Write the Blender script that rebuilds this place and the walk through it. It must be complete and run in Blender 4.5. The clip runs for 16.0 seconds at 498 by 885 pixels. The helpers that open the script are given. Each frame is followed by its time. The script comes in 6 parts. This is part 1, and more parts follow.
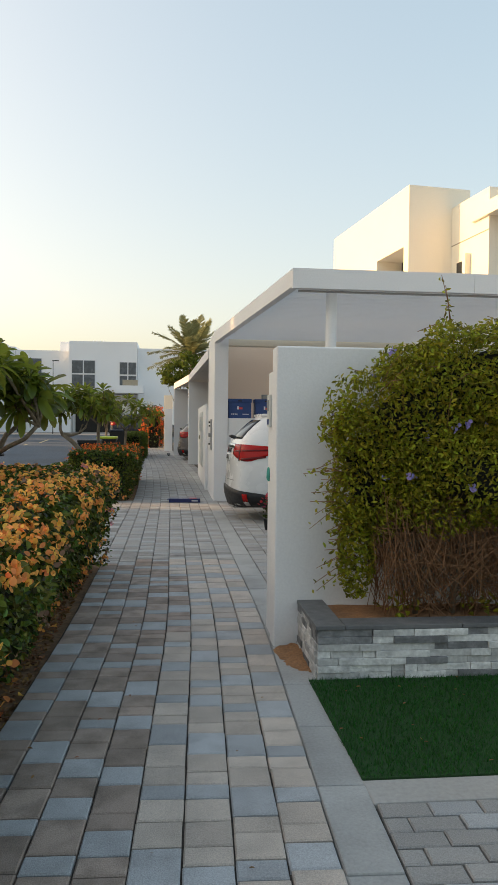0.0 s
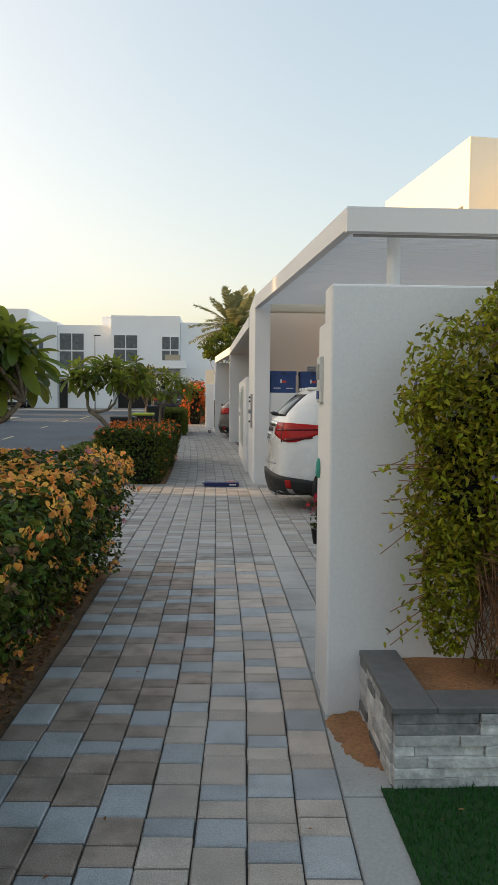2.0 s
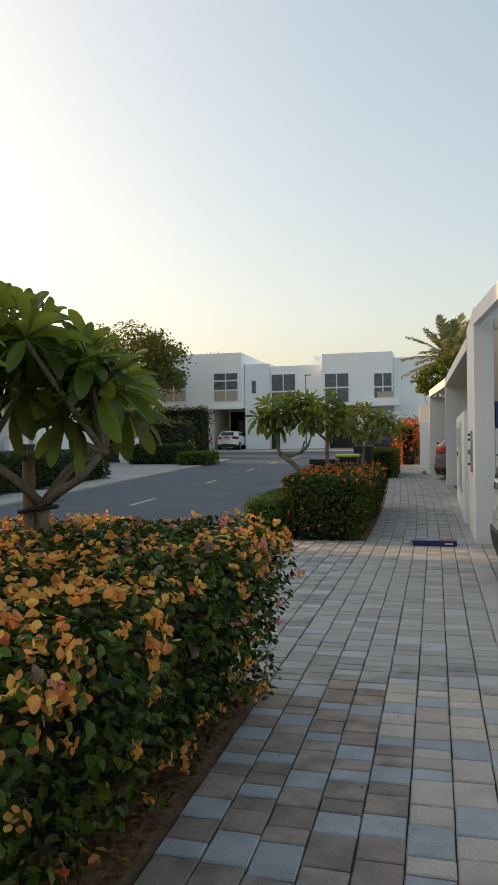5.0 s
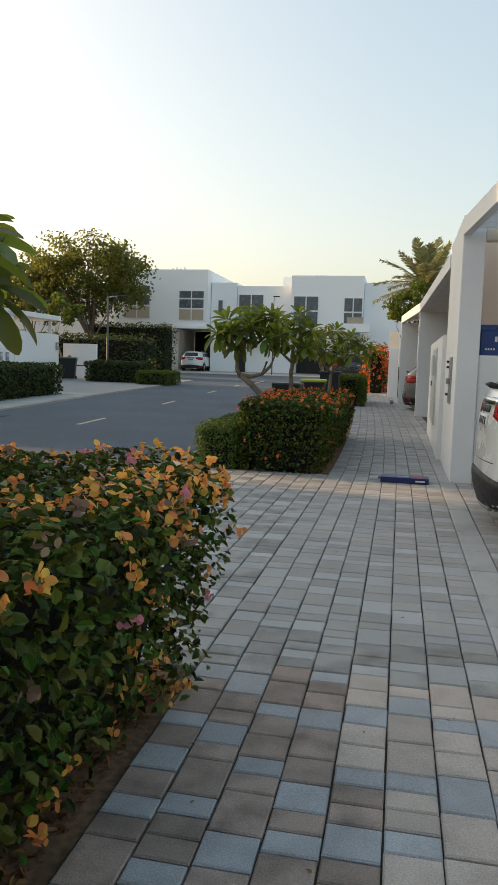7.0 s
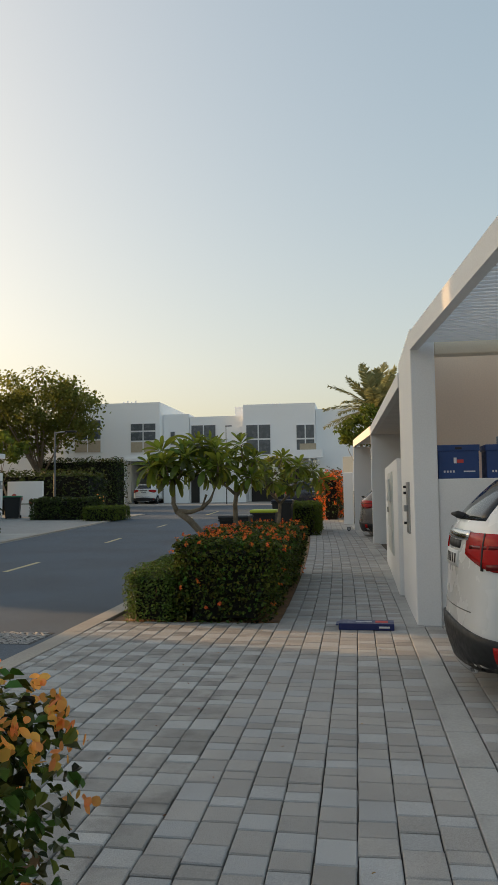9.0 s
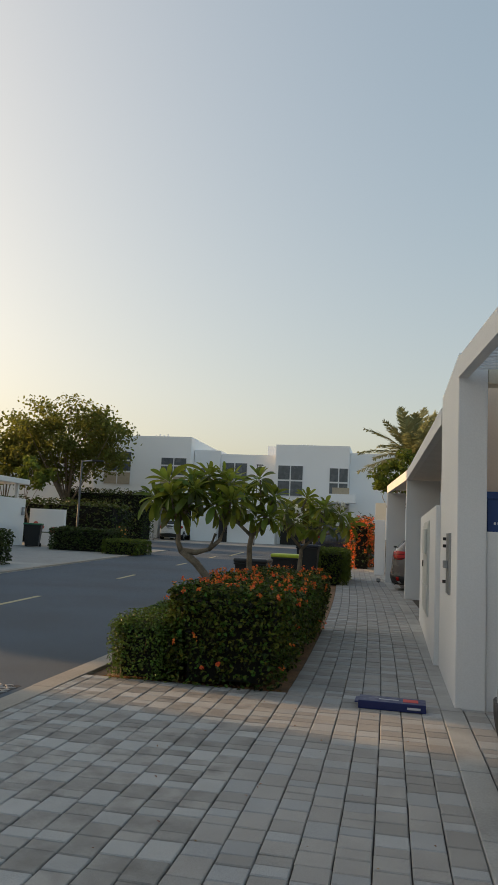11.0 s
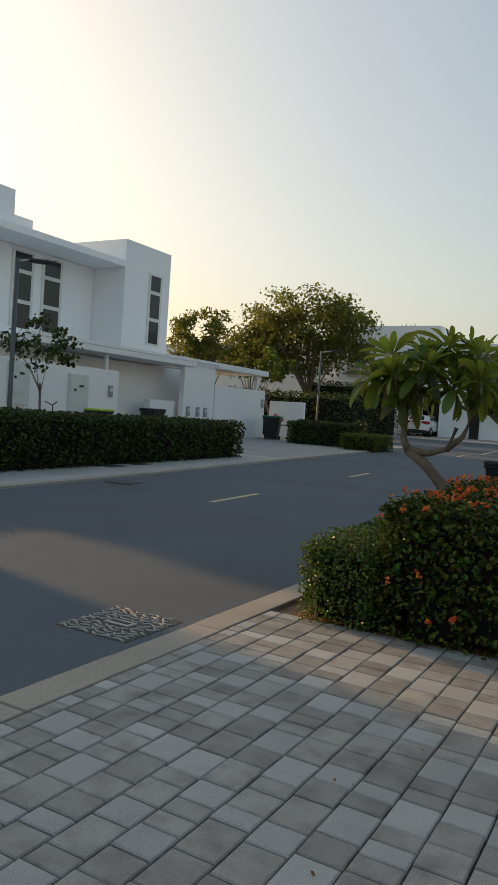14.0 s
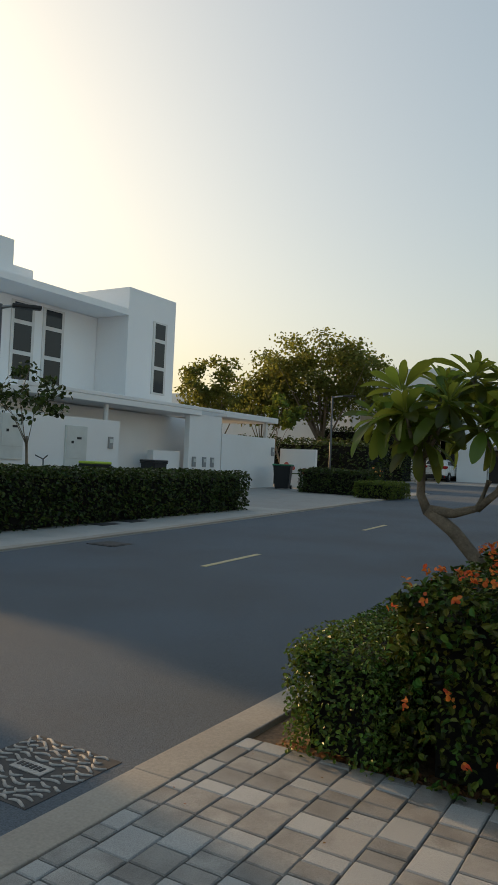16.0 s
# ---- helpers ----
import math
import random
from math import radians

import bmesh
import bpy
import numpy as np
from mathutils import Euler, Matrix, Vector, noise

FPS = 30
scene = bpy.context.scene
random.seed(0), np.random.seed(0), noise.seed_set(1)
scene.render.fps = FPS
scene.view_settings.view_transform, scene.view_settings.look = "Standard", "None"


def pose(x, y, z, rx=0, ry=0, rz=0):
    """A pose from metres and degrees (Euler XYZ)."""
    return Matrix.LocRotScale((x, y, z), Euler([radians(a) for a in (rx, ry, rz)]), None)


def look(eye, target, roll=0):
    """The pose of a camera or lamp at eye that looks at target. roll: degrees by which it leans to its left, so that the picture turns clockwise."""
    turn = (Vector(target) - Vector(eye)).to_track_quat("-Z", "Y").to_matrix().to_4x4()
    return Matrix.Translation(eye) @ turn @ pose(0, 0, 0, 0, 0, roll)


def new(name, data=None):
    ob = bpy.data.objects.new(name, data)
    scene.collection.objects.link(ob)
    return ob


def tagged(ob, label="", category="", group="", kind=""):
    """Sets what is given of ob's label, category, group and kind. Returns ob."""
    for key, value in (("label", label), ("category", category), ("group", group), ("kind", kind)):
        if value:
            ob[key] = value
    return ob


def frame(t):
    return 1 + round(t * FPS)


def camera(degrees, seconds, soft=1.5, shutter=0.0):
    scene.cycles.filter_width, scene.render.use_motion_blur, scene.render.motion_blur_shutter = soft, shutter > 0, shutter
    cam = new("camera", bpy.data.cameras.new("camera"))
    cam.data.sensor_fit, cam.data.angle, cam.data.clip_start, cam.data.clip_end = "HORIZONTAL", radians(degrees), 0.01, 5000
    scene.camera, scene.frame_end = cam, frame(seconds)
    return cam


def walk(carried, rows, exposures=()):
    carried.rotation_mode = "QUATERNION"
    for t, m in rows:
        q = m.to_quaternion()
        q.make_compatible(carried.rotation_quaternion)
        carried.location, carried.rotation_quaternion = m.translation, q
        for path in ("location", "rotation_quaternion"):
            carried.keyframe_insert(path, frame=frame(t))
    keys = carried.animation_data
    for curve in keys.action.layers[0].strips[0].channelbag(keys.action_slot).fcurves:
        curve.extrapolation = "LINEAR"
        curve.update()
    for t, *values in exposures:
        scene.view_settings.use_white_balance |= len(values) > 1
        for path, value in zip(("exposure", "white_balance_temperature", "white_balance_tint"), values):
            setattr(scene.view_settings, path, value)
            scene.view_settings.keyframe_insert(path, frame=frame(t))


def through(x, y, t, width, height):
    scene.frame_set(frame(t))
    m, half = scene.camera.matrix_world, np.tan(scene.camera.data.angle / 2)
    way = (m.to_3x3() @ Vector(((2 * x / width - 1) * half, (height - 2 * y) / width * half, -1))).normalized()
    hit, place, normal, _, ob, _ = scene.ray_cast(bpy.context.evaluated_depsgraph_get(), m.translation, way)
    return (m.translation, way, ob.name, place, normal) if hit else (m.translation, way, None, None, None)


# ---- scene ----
from mathutils.bvhtree import BVHTree

cam = camera(37.4, 16.0, 0.6)
EXPOSURES = ((0.0, 2.08, 7600, 11), (2.5, 2.06, 7600, 11), (3.0, 1.72, 7600, 11), (3.5, 1.8, 7550, 10), (4.2, 1.78, 7500, 10), (6.5, 2.0, 7250, 9), (7.5, 1.97, 7300, 8), (8.0, 1.8, 7400, 8), (8.5, 1.7, 7500, 9), (11.0, 1.47, 7300, 9), (12.5, 1.34, 7050, 7), (13.5, 1.42, 7150, 7), (14.0, 1.4, 7100, 7), (14.5, 1.42, 7100, 7), (15.0, 1.31, 7000, 6), (15.5, 1.33, 7050, 6), (16.0, 1.36, 7000, 5))
PATH = [
    (0, (0.073, 0.022, 1.52), (0.282, 2.011, 1.478), 0.6),
    (0.5, (0.122, 0.427, 1.507), (0.303, 2.41, 1.33), -0.3),
    (1, (0.168, 0.789, 1.513), (0.356, 2.774, 1.349), 0.9),
    (1.5, (0.231, 1.192, 1.522), (0.404, 3.184, 1.463), 1.3),
    (2, (0.25, 1.557, 1.518), (0.337, 3.552, 1.409), 0.5),
    (2.5, (0.297, 1.945, 1.54), (0.314, 3.943, 1.449), 0.5),
    (3, (0.356, 2.304, 1.546), (0.011, 4.274, 1.58), -1.2),
    (3.5, (0.383, 2.657, 1.563), (-0.045, 4.61, 1.599), -1.0),
    (4, (0.413, 3.006, 1.57), (-0.041, 4.954, 1.608), -1.4),
    (4.2, (0.427, 3.152, 1.568), (-0.031, 5.099, 1.618), -1.3),
    (6.3, (0.192, 4.475, 1.534), (-0.348, 6.395, 1.377), -0.4),
    (6.5, (0.18, 4.592, 1.539), (-0.32, 6.521, 1.363), 0.6),
    (7, (0.223, 4.965, 1.481), (-0.172, 6.914, 1.272), 1.7),
    (7.5, (0.205, 5.28, 1.467), (-0.143, 7.235, 1.228), 2.9),
    (8, (0.244, 5.554, 1.522), (-0.032, 7.535, 1.557), 2.7),
    (8.5, (0.284, 5.872, 1.557), (-0.012, 7.847, 1.661), -0.6),
    (8.7, (0.276, 6.013, 1.549), (-0.012, 7.988, 1.67), -0.9),
    (10.8, (0.283, 7.288, 1.555), (-0.081, 9.242, 1.781), 2.5),
    (11, (0.286, 7.5, 1.554), (-0.097, 9.447, 1.803), 2.8),
    (11.5, (0.257, 7.898, 1.541), (-0.23, 9.822, 1.787), 1.7),
    (12, (0.194, 8.255, 1.512), (-0.345, 10.167, 1.746), 4.5),
    (12.5, (0.147, 8.585, 1.546), (-0.489, 10.471, 1.749), 5.6),
    (12.6, (0.112, 8.71, 1.578), (-0.628, 10.566, 1.662), 4.6),
    (13, (-0.028, 9.155, 1.558), (-0.827, 10.984, 1.687), 2.6),
    (13.5, (-0.086, 9.539, 1.535), (-0.876, 11.375, 1.602), 5.1),
    (14, (-0.2, 9.948, 1.533), (-1.193, 11.683, 1.461), 3.8),
    (14.5, (-0.306, 10.286, 1.572), (-1.295, 12.025, 1.578), 4.1),
    (15, (-0.382, 10.626, 1.593), (-1.37, 12.362, 1.701), 5.0),
    (15.5, (-0.451, 10.952, 1.612), (-1.457, 12.68, 1.665), 3.2),
    (16, (-0.661, 11.366, 1.599), (-1.698, 13.075, 1.655), 2.5),
]
walk(cam, [(t, look(eye, target, roll)) for t, eye, target, roll in PATH], exposures=EXPOSURES)

# ---- light ----
SUN_AZ, SUN_EL = 168.0, 14.5  # degrees from +x, degrees up
world = bpy.data.worlds.new("sky")
scene.world = world
world.use_nodes = True
wn, wl = world.node_tree.nodes, world.node_tree.links
sky = wn.new("ShaderNodeTexSky")
sky.sky_type, sky.sun_disc = "NISHITA", False
sky.sun_elevation, sky.sun_rotation = radians(SUN_EL), radians(90 - SUN_AZ)
sky.air_density, sky.dust_density, sky.ozone_density = 1.0, 5.0, 1.0
wn["Background"].inputs[1].default_value = 0.15
haze = wn.new("ShaderNodeHueSaturation")  # dusty air takes colour out of the blue
haze.inputs["Saturation"].default_value = 1.35
wl.new(sky.outputs[0], haze.inputs["Color"])
soften = wn.new("ShaderNodeGamma")  # thick haze evens out the glow round the sun
soften.inputs["Gamma"].default_value = 0.52
wl.new(haze.outputs[0], soften.inputs["Color"])
wl.new(soften.outputs[0], wn["Background"].inputs[0])
sun = new("sun", bpy.data.lights.new("sun", "SUN"))
sun.data.energy, sun.data.angle, sun.data.color = 1.4, radians(0.7), (1.0, 0.62, 0.30)
sun_dir = Vector((math.cos(radians(SUN_EL)) * math.cos(radians(SUN_AZ)), math.cos(radians(SUN_EL)) * math.sin(radians(SUN_AZ)), math.sin(radians(SUN_EL))))
sun.matrix_world = look(sun_dir * 60, (0, 0, 0))


# ---- materials ----
def material(name, rgb, rough=0.7, metal=0.0, grain=0.0, grain_scale=40.0, stain=0.0, stain_scale=1.5, stain_rgb=None, bump=0.0, bump_scale=80.0,
             per_object=0.0, per_island=0.0, hue=0.0, spec=0.5, ior=1.45, transmission=0.0, alt_rgb=None, alt_share=0.5):
    """Colour with fine grain, broad stains, relief, and variation from piece to piece."""
    m = bpy.data.materials.new(name)
    m.use_nodes = True
    n, l = m.node_tree.nodes, m.node_tree.links
    b = n["Principled BSDF"]
    b.inputs["Roughness"].default_value, b.inputs["Metallic"].default_value = rough, metal
    b.inputs["Specular IOR Level"].default_value, b.inputs["IOR"].default_value = spec, ior
    b.inputs["Transmission Weight"].default_value = transmission
    rgba = (*rgb, 1)
    b.inputs["Base Color"].default_value = rgba
    coord = n.new("ShaderNodeTexCoord")
    geo = n.new("ShaderNodeNewGeometry")
    col = None

    def mix(kind, fac, a, c):
        x = n.new("ShaderNodeMix")
        x.data_type, x.blend_type = "RGBA", kind
        for sock, v in ((x.inputs[0], fac), (x.inputs[6], a), (x.inputs[7], c)):
            if isinstance(v, bpy.types.NodeSocket):
                l.new(v, sock)
            else:
                sock.default_value = v
        return x.outputs[2]

    def ramp(src, lo, hi, p0=0.0, p1=1.0):
        x = n.new("ShaderNodeMapRange")
        x.inputs[1].default_value, x.inputs[2].default_value, x.inputs[3].default_value, x.inputs[4].default_value = p0, p1, lo, hi
        l.new(src, x.inputs[0])
        return x.outputs[0]

    def noise_tex(scale, detail=5):
        x = n.new("ShaderNodeTexNoise")
        x.inputs["Scale"].default_value, x.inputs["Detail"].default_value = scale, detail
        l.new(geo.outputs["Position"], x.inputs["Vector"])
        return x.outputs["Fac"]

    def rand_value(which):
        if which == "object":
            return n.new("ShaderNodeObjectInfo").outputs["Random"]
        return geo.outputs["Random Per Island"]

    cur = rgba
    which = "object" if per_object else "island"
    amount = per_object or per_island
    if alt_rgb is not None:
        r = rand_value("object" if per_object else "island")
        cur = mix("MIX", ramp(r, 0.0, 1.0, alt_share - 0.05, alt_share + 0.05), cur, (*alt_rgb, 1))
    if amount:
        r = rand_value(which)
        w = n.new("ShaderNodeTexWhiteNoise")
        w.noise_dimensions = "1D"
        l.new(r, w.inputs["W"])
        hsv = n.new("ShaderNodeHueSaturation")
        l.new(ramp(w.outputs["Value"], 1 - amount, 1 + amount), hsv.inputs["Value"])
        if hue:
            l.new(ramp(r, 0.5 - hue, 0.5 + hue), hsv.inputs["Hue"])
        if isinstance(cur, tuple):
            hsv.inputs["Color"].default_value = cur
        else:
            l.new(cur, hsv.inputs["Color"])
        cur = hsv.outputs[0]
    if stain:
        f = ramp(noise_tex(stain_scale, 6), 0.0, stain, 0.42, 0.72)
        cur = mix("MIX", f, cur, (*(stain_rgb or [c * 0.5 for c in rgb]), 1))
    if grain:
        g = ramp(noise_tex(grain_scale, 4), 1 - grain, 1 + grain, 0.25, 0.75)
        hs = n.new("ShaderNodeHueSaturation")
        l.new(g, hs.inputs["Value"])
        if isinstance(cur, tuple):
            hs.inputs["Color"].default_value = cur
        else:
            l.new(cur, hs.inputs["Color"])
        cur = hs.outputs[0]
        l.new(ramp(noise_tex(grain_scale * 0.5, 3), max(rough - 0.12, 0.02), min(rough + 0.12, 1), 0.3, 0.7), b.inputs["Roughness"])
    if not isinstance(cur, tuple):
        l.new(cur, b.inputs["Base Color"])
    if bump:
        bp = n.new("ShaderNodeBump")
        bp.inputs["Strength"].default_value, bp.inputs["Distance"].default_value = bump, 0.01
        l.new(noise_tex(bump_scale, 5), bp.inputs["Height"])
        l.new(bp.outputs[0], b.inputs["Normal"])
    return m


PLASTER = material("white_plaster", (0.785, 0.79, 0.795), 0.85, grain=0.04, grain_scale=60, stain=0.25, stain_scale=0.7, stain_rgb=(0.68, 0.665, 0.64), bump=0.1, bump_scale=120)
PLASTER_WHITE = material("bright_white_plaster", (0.85, 0.865, 0.88), 0.85, grain=0.03, grain_scale=40, stain=0.2, stain_scale=0.4, stain_rgb=(0.76, 0.77, 0.78), bump=0.2, bump_scale=90)
PLASTER_CREAM = material("pale_cream_plaster", (0.88, 0.83, 0.71), 0.85, grain=0.04, grain_scale=40, stain=0.2, stain_scale=0.4, stain_rgb=(0.78, 0.72, 0.60), bump=0.2, bump_scale=90)
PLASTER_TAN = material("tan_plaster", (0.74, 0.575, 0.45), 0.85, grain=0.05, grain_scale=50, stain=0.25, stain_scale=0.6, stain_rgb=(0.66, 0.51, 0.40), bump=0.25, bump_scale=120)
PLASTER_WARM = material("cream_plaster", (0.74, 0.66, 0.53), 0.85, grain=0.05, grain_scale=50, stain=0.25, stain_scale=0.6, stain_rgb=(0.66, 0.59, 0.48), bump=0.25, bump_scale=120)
ASPHALT = material("asphalt", (0.112, 0.134, 0.160), 0.9, grain=0.4, grain_scale=110, stain=0.5, stain_scale=0.35, stain_rgb=(0.085, 0.083, 0.08), bump=0.7, bump_scale=160, spec=0.2)
CONCRETE = material("concrete", (0.41, 0.40, 0.38), 0.85, grain=0.12, grain_scale=45, stain=0.4, stain_scale=1.1, stain_rgb=(0.25, 0.24, 0.22), bump=0.3, bump_scale=150)
EDGE_CONCRETE = material("edging_concrete", (0.385, 0.388, 0.378), 0.85, grain=0.12, grain_scale=70, stain=0.8, stain_scale=1.6, stain_rgb=(0.22, 0.215, 0.205), bump=0.4, bump_scale=110, per_object=0.08)
SOIL = material("soil", (0.25, 0.145, 0.08), 0.95, grain=0.4, grain_scale=30, stain=0.6, stain_scale=4, stain_rgb=(0.08, 0.05, 0.03), bump=1.0, bump_scale=40)
SAND = material("sand", (0.40, 0.31, 0.22), 0.95, grain=0.2, grain_scale=20, stain=0.4, stain_scale=0.1, bump=0.5, bump_scale=10)
PAINT_LINE = material("road_paint", (0.50, 0.43, 0.24), 0.7, grain=0.2, grain_scale=30, stain=0.5, stain_scale=5, stain_rgb=(0.25, 0.24, 0.22))
PAVER_KIND = dict(rough=0.8, grain=0.26, grain_scale=190, bump=0.6, bump_scale=200)
PAVER = material("beige_paver", (0.53, 0.455, 0.395), stain=0.6, stain_scale=5.0, stain_rgb=(0.32, 0.28, 0.245), per_object=0.15, **PAVER_KIND)
PAVER_DIRTY = material("brown_paver", (0.385, 0.30, 0.252), stain=0.8, stain_scale=6.0, stain_rgb=(0.17, 0.134, 0.108), per_object=0.2, **PAVER_KIND)
PAVER_LIGHT = material("pale_paver", (0.41, 0.427, 0.442), stain=0.6, stain_scale=6.0, stain_rgb=(0.27, 0.275, 0.28), per_object=0.14, **PAVER_KIND)
PAVER_GREY = material("grey_paver", (0.33, 0.322, 0.306), stain=0.75, stain_scale=5.0, stain_rgb=(0.165, 0.155, 0.145), per_object=0.18, **PAVER_KIND)
PAVER_PALE_GREY = material("pale_grey_paver", (0.41, 0.415, 0.41), stain=0.4, stain_scale=3.0, stain_rgb=(0.28, 0.28, 0.275), per_object=0.1, **PAVER_KIND)
PAVER_FAR = material("paver_far", (0.355, 0.345, 0.33), stain=0.45, stain_scale=2.0, stain_rgb=(0.235, 0.225, 0.213), per_island=0.14, **PAVER_KIND)
PAVER_FAR_PALE = material("pale_paver_far", (0.39, 0.40, 0.405), stain=0.4, stain_scale=2.0, stain_rgb=(0.27, 0.27, 0.27), per_island=0.12, **PAVER_KIND)
KERB_STONE = material("kerb_concrete", (0.37, 0.335, 0.29), 0.88, grain=0.14, grain_scale=60, stain=0.5, stain_scale=1.3, stain_rgb=(0.25, 0.225, 0.195), bump=0.4, bump_scale=120, per_object=0.07)
JOINT = material("joint_sand", (0.075, 0.064, 0.054), 0.95, grain=0.3, grain_scale=60)
LEAF = material("leaf", (0.06, 0.11, 0.025), 0.45, per_island=0.45, hue=0.03, spec=0.4)
GLASS_DARK = material("window_glass", (0.02, 0.024, 0.03), 0.08, spec=0.5)


# ---- small builders ----
def smooth(a, b, v):
    v = min(max((v - a) / (b - a), 0.0), 1.0)
    return v * v * (3 - 2 * v)


def bend(y):
    """Sideways drift of the street, which curves to the left."""
    if y < 4.8:
        return -0.034 - 0.038 * (4.8 - max(y, 0.0))
    if y < 6.6:
        return -0.01056 * (6.6 - y) ** 2
    if y < 13:
        return 0.0
    return -0.0020 * (y - 13) ** 2 if y < 30 else -0.578 - 0.052 * (y - 30)


def rise(y):
    """Height of the ground, which climbs gently along the street."""
    y = min(y, 90.0)
    if y < 16:
        return 0.0
    return 0.0045 * (y - 16) ** 2 if y < 18 else 0.018 * (y - 17)


def part(name, bm, mat, parent=None, label="", at=None):
    me = bpy.data.meshes.new(name)
    bm.to_mesh(me)
    bm.free()
    me.materials.append(mat)
    ob = new(name, me)
    if parent is not None:
        ob.parent = parent
    if at is not None:
        ob.matrix_basis = at
    if label:
        ob["label"] = label
    return ob


def thing(name, at, label, category, group="", kind=""):
    ob = new(name)
    ob.empty_display_size = 0.2
    ob.matrix_basis = at
    return tagged(ob, label, category, group, kind)


def add_box(bm, x0, x1, y0, y1, z0, z1, bevel=0.0, m=None):
    vs = [bm.verts.new((x, y, z)) for z in (z0, z1) for y in (y0, y1) for x in (x0, x1)]
    fs = [bm.faces.new([vs[i] for i in q]) for q in ((0, 2, 3, 1), (4, 5, 7, 6), (0, 1, 5, 4), (2, 6, 7, 3), (0, 4, 6, 2), (1, 3, 7, 5))]
    if bevel:
        es = list({e for f in fs for e in f.edges})
        r = bmesh.ops.bevel(bm, geom=es, offset=bevel, segments=2, affect="EDGES", profile=0.5)
        vs = list({v for f in r["faces"] for v in f.verts} | {v for v in vs if v.is_valid})
    if m is not None:
        bmesh.ops.transform(bm, matrix=m, verts=[v for v in vs if v.is_valid])
    return bm


def box(x0, x1, y0, y1, z0, z1, bevel=0.0, m=None):
    return add_box(bmesh.new(), x0, x1, y0, y1, z0, z1, bevel, m)


def strip(x0, x1, y0, y1, top, thick=0.1, step=1.0):
    """A slab along the street, which follows its bend and rise. x0, x1: numbers or functions of y."""
    bm = bmesh.new()
    n = max(1, int((y1 - y0) / step))
    prev = None
    for i in range(n + 1):
        y = y0 + (y1 - y0) * i / n
        a, b = (x0(y) if callable(x0) else x0), (x1(y) if callable(x1) else x1)
        c, z = bend(y), rise(y) + top
        cur = [bm.verts.new(p) for p in ((a + c, y, z), (b + c, y, z), (b + c, y, z - thick), (a + c, y, z - thick))]
        if prev:
            for j in range(4):
                k = (j + 1) % 4
                bm.faces.new((prev[j], prev[k], cur[k], cur[j]))
        else:
            bm.faces.new(cur)
        prev = cur
    bm.faces.new(prev[::-1])
    bmesh.ops.recalc_face_normals(bm, faces=bm.faces)
    return bm

# ---- leaf and plant builders ----
def leaf_material(name, rgb, rough=0.5, spread=0.4, hue=0.03, through=0.35, bright=(0.25, 0.3, 0.05), gloss=0.24):
    """A leaf or petal: gloss on top, some light through it, each one of its own shade."""
    m = bpy.data.materials.new(name)
    m.use_nodes = True
    n, l = m.node_tree.nodes, m.node_tree.links
    b = n["Principled BSDF"]
    b.inputs["Roughness"].default_value, b.inputs["Specular IOR Level"].default_value = rough, gloss
    geo = n.new("ShaderNodeNewGeometry")
    w = n.new("ShaderNodeTexWhiteNoise")
    w.noise_dimensions = "1D"
    l.new(geo.outputs["Random Per Island"], w.inputs["W"])
    hsv = n.new("ShaderNodeHueSaturation")
    hsv.inputs["Color"].default_value = (*rgb, 1)
    for src, sock, lo, hi in ((w.outputs["Value"], "Value", 1 - spread, 1 + spread), (geo.outputs["Random Per Island"], "Hue", 0.5 - hue, 0.5 + hue)):
        r = n.new("ShaderNodeMapRange")
        r.inputs[3].default_value, r.inputs[4].default_value = lo, hi
        l.new(src, r.inputs[0])
        l.new(r.outputs[0], hsv.inputs[sock])
    l.new(hsv.outputs[0], b.inputs["Base Color"])
    t = n.new("ShaderNodeBsdfTranslucent")
    mixc = n.new("ShaderNodeMix")
    mixc.data_type = "RGBA"
    mixc.inputs[0].default_value = 0.45
    mixc.inputs[7].default_value = (*bright, 1)
    l.new(hsv.outputs[0], mixc.inputs[6])
    l.new(mixc.outputs[2], t.inputs["Color"])
    mx = n.new("ShaderNodeMixShader")
    mx.inputs[0].default_value = through
    l.new(b.outputs[0], mx.inputs[1])
    l.new(t.outputs[0], mx.inputs[2])
    l.new(mx.outputs[0], n["Material Output"].inputs[0])
    return m


LEAF_BOUG = leaf_material("bougainvillea_leaf", (0.066, 0.092, 0.014), spread=1.0, hue=0.075, through=0.12, gloss=0.22, rough=0.36)
LEAF_DARK = leaf_material("hedge_leaf", (0.036, 0.058, 0.012), spread=0.8, hue=0.03, through=0.12, gloss=0.25, rough=0.36)
LEAF_GLOSSY = leaf_material("glossy_shrub_leaf", (0.085, 0.145, 0.026), spread=0.8, hue=0.03, through=0.18, gloss=0.3, rough=0.34)
LEAF_BRIGHT = leaf_material("trimmed_leaf", (0.085, 0.125, 0.02), spread=0.5, hue=0.02)
LEAF_SHRUB = leaf_material("climber_leaf", (0.27, 0.265, 0.022), spread=0.8, hue=0.045, through=0.42, gloss=0.3, rough=0.4, bright=(0.42, 0.42, 0.05))
LEAF_PLUM = leaf_material("plumeria_leaf", (0.10, 0.15, 0.027), gloss=0.5, rough=0.28, spread=0.7, hue=0.035, through=0.55, bright=(0.46, 0.47, 0.06))
LEAF_TREE = leaf_material("tree_leaf", (0.095, 0.108, 0.025), spread=0.55, hue=0.04, through=0.5, bright=(0.35, 0.36, 0.07))
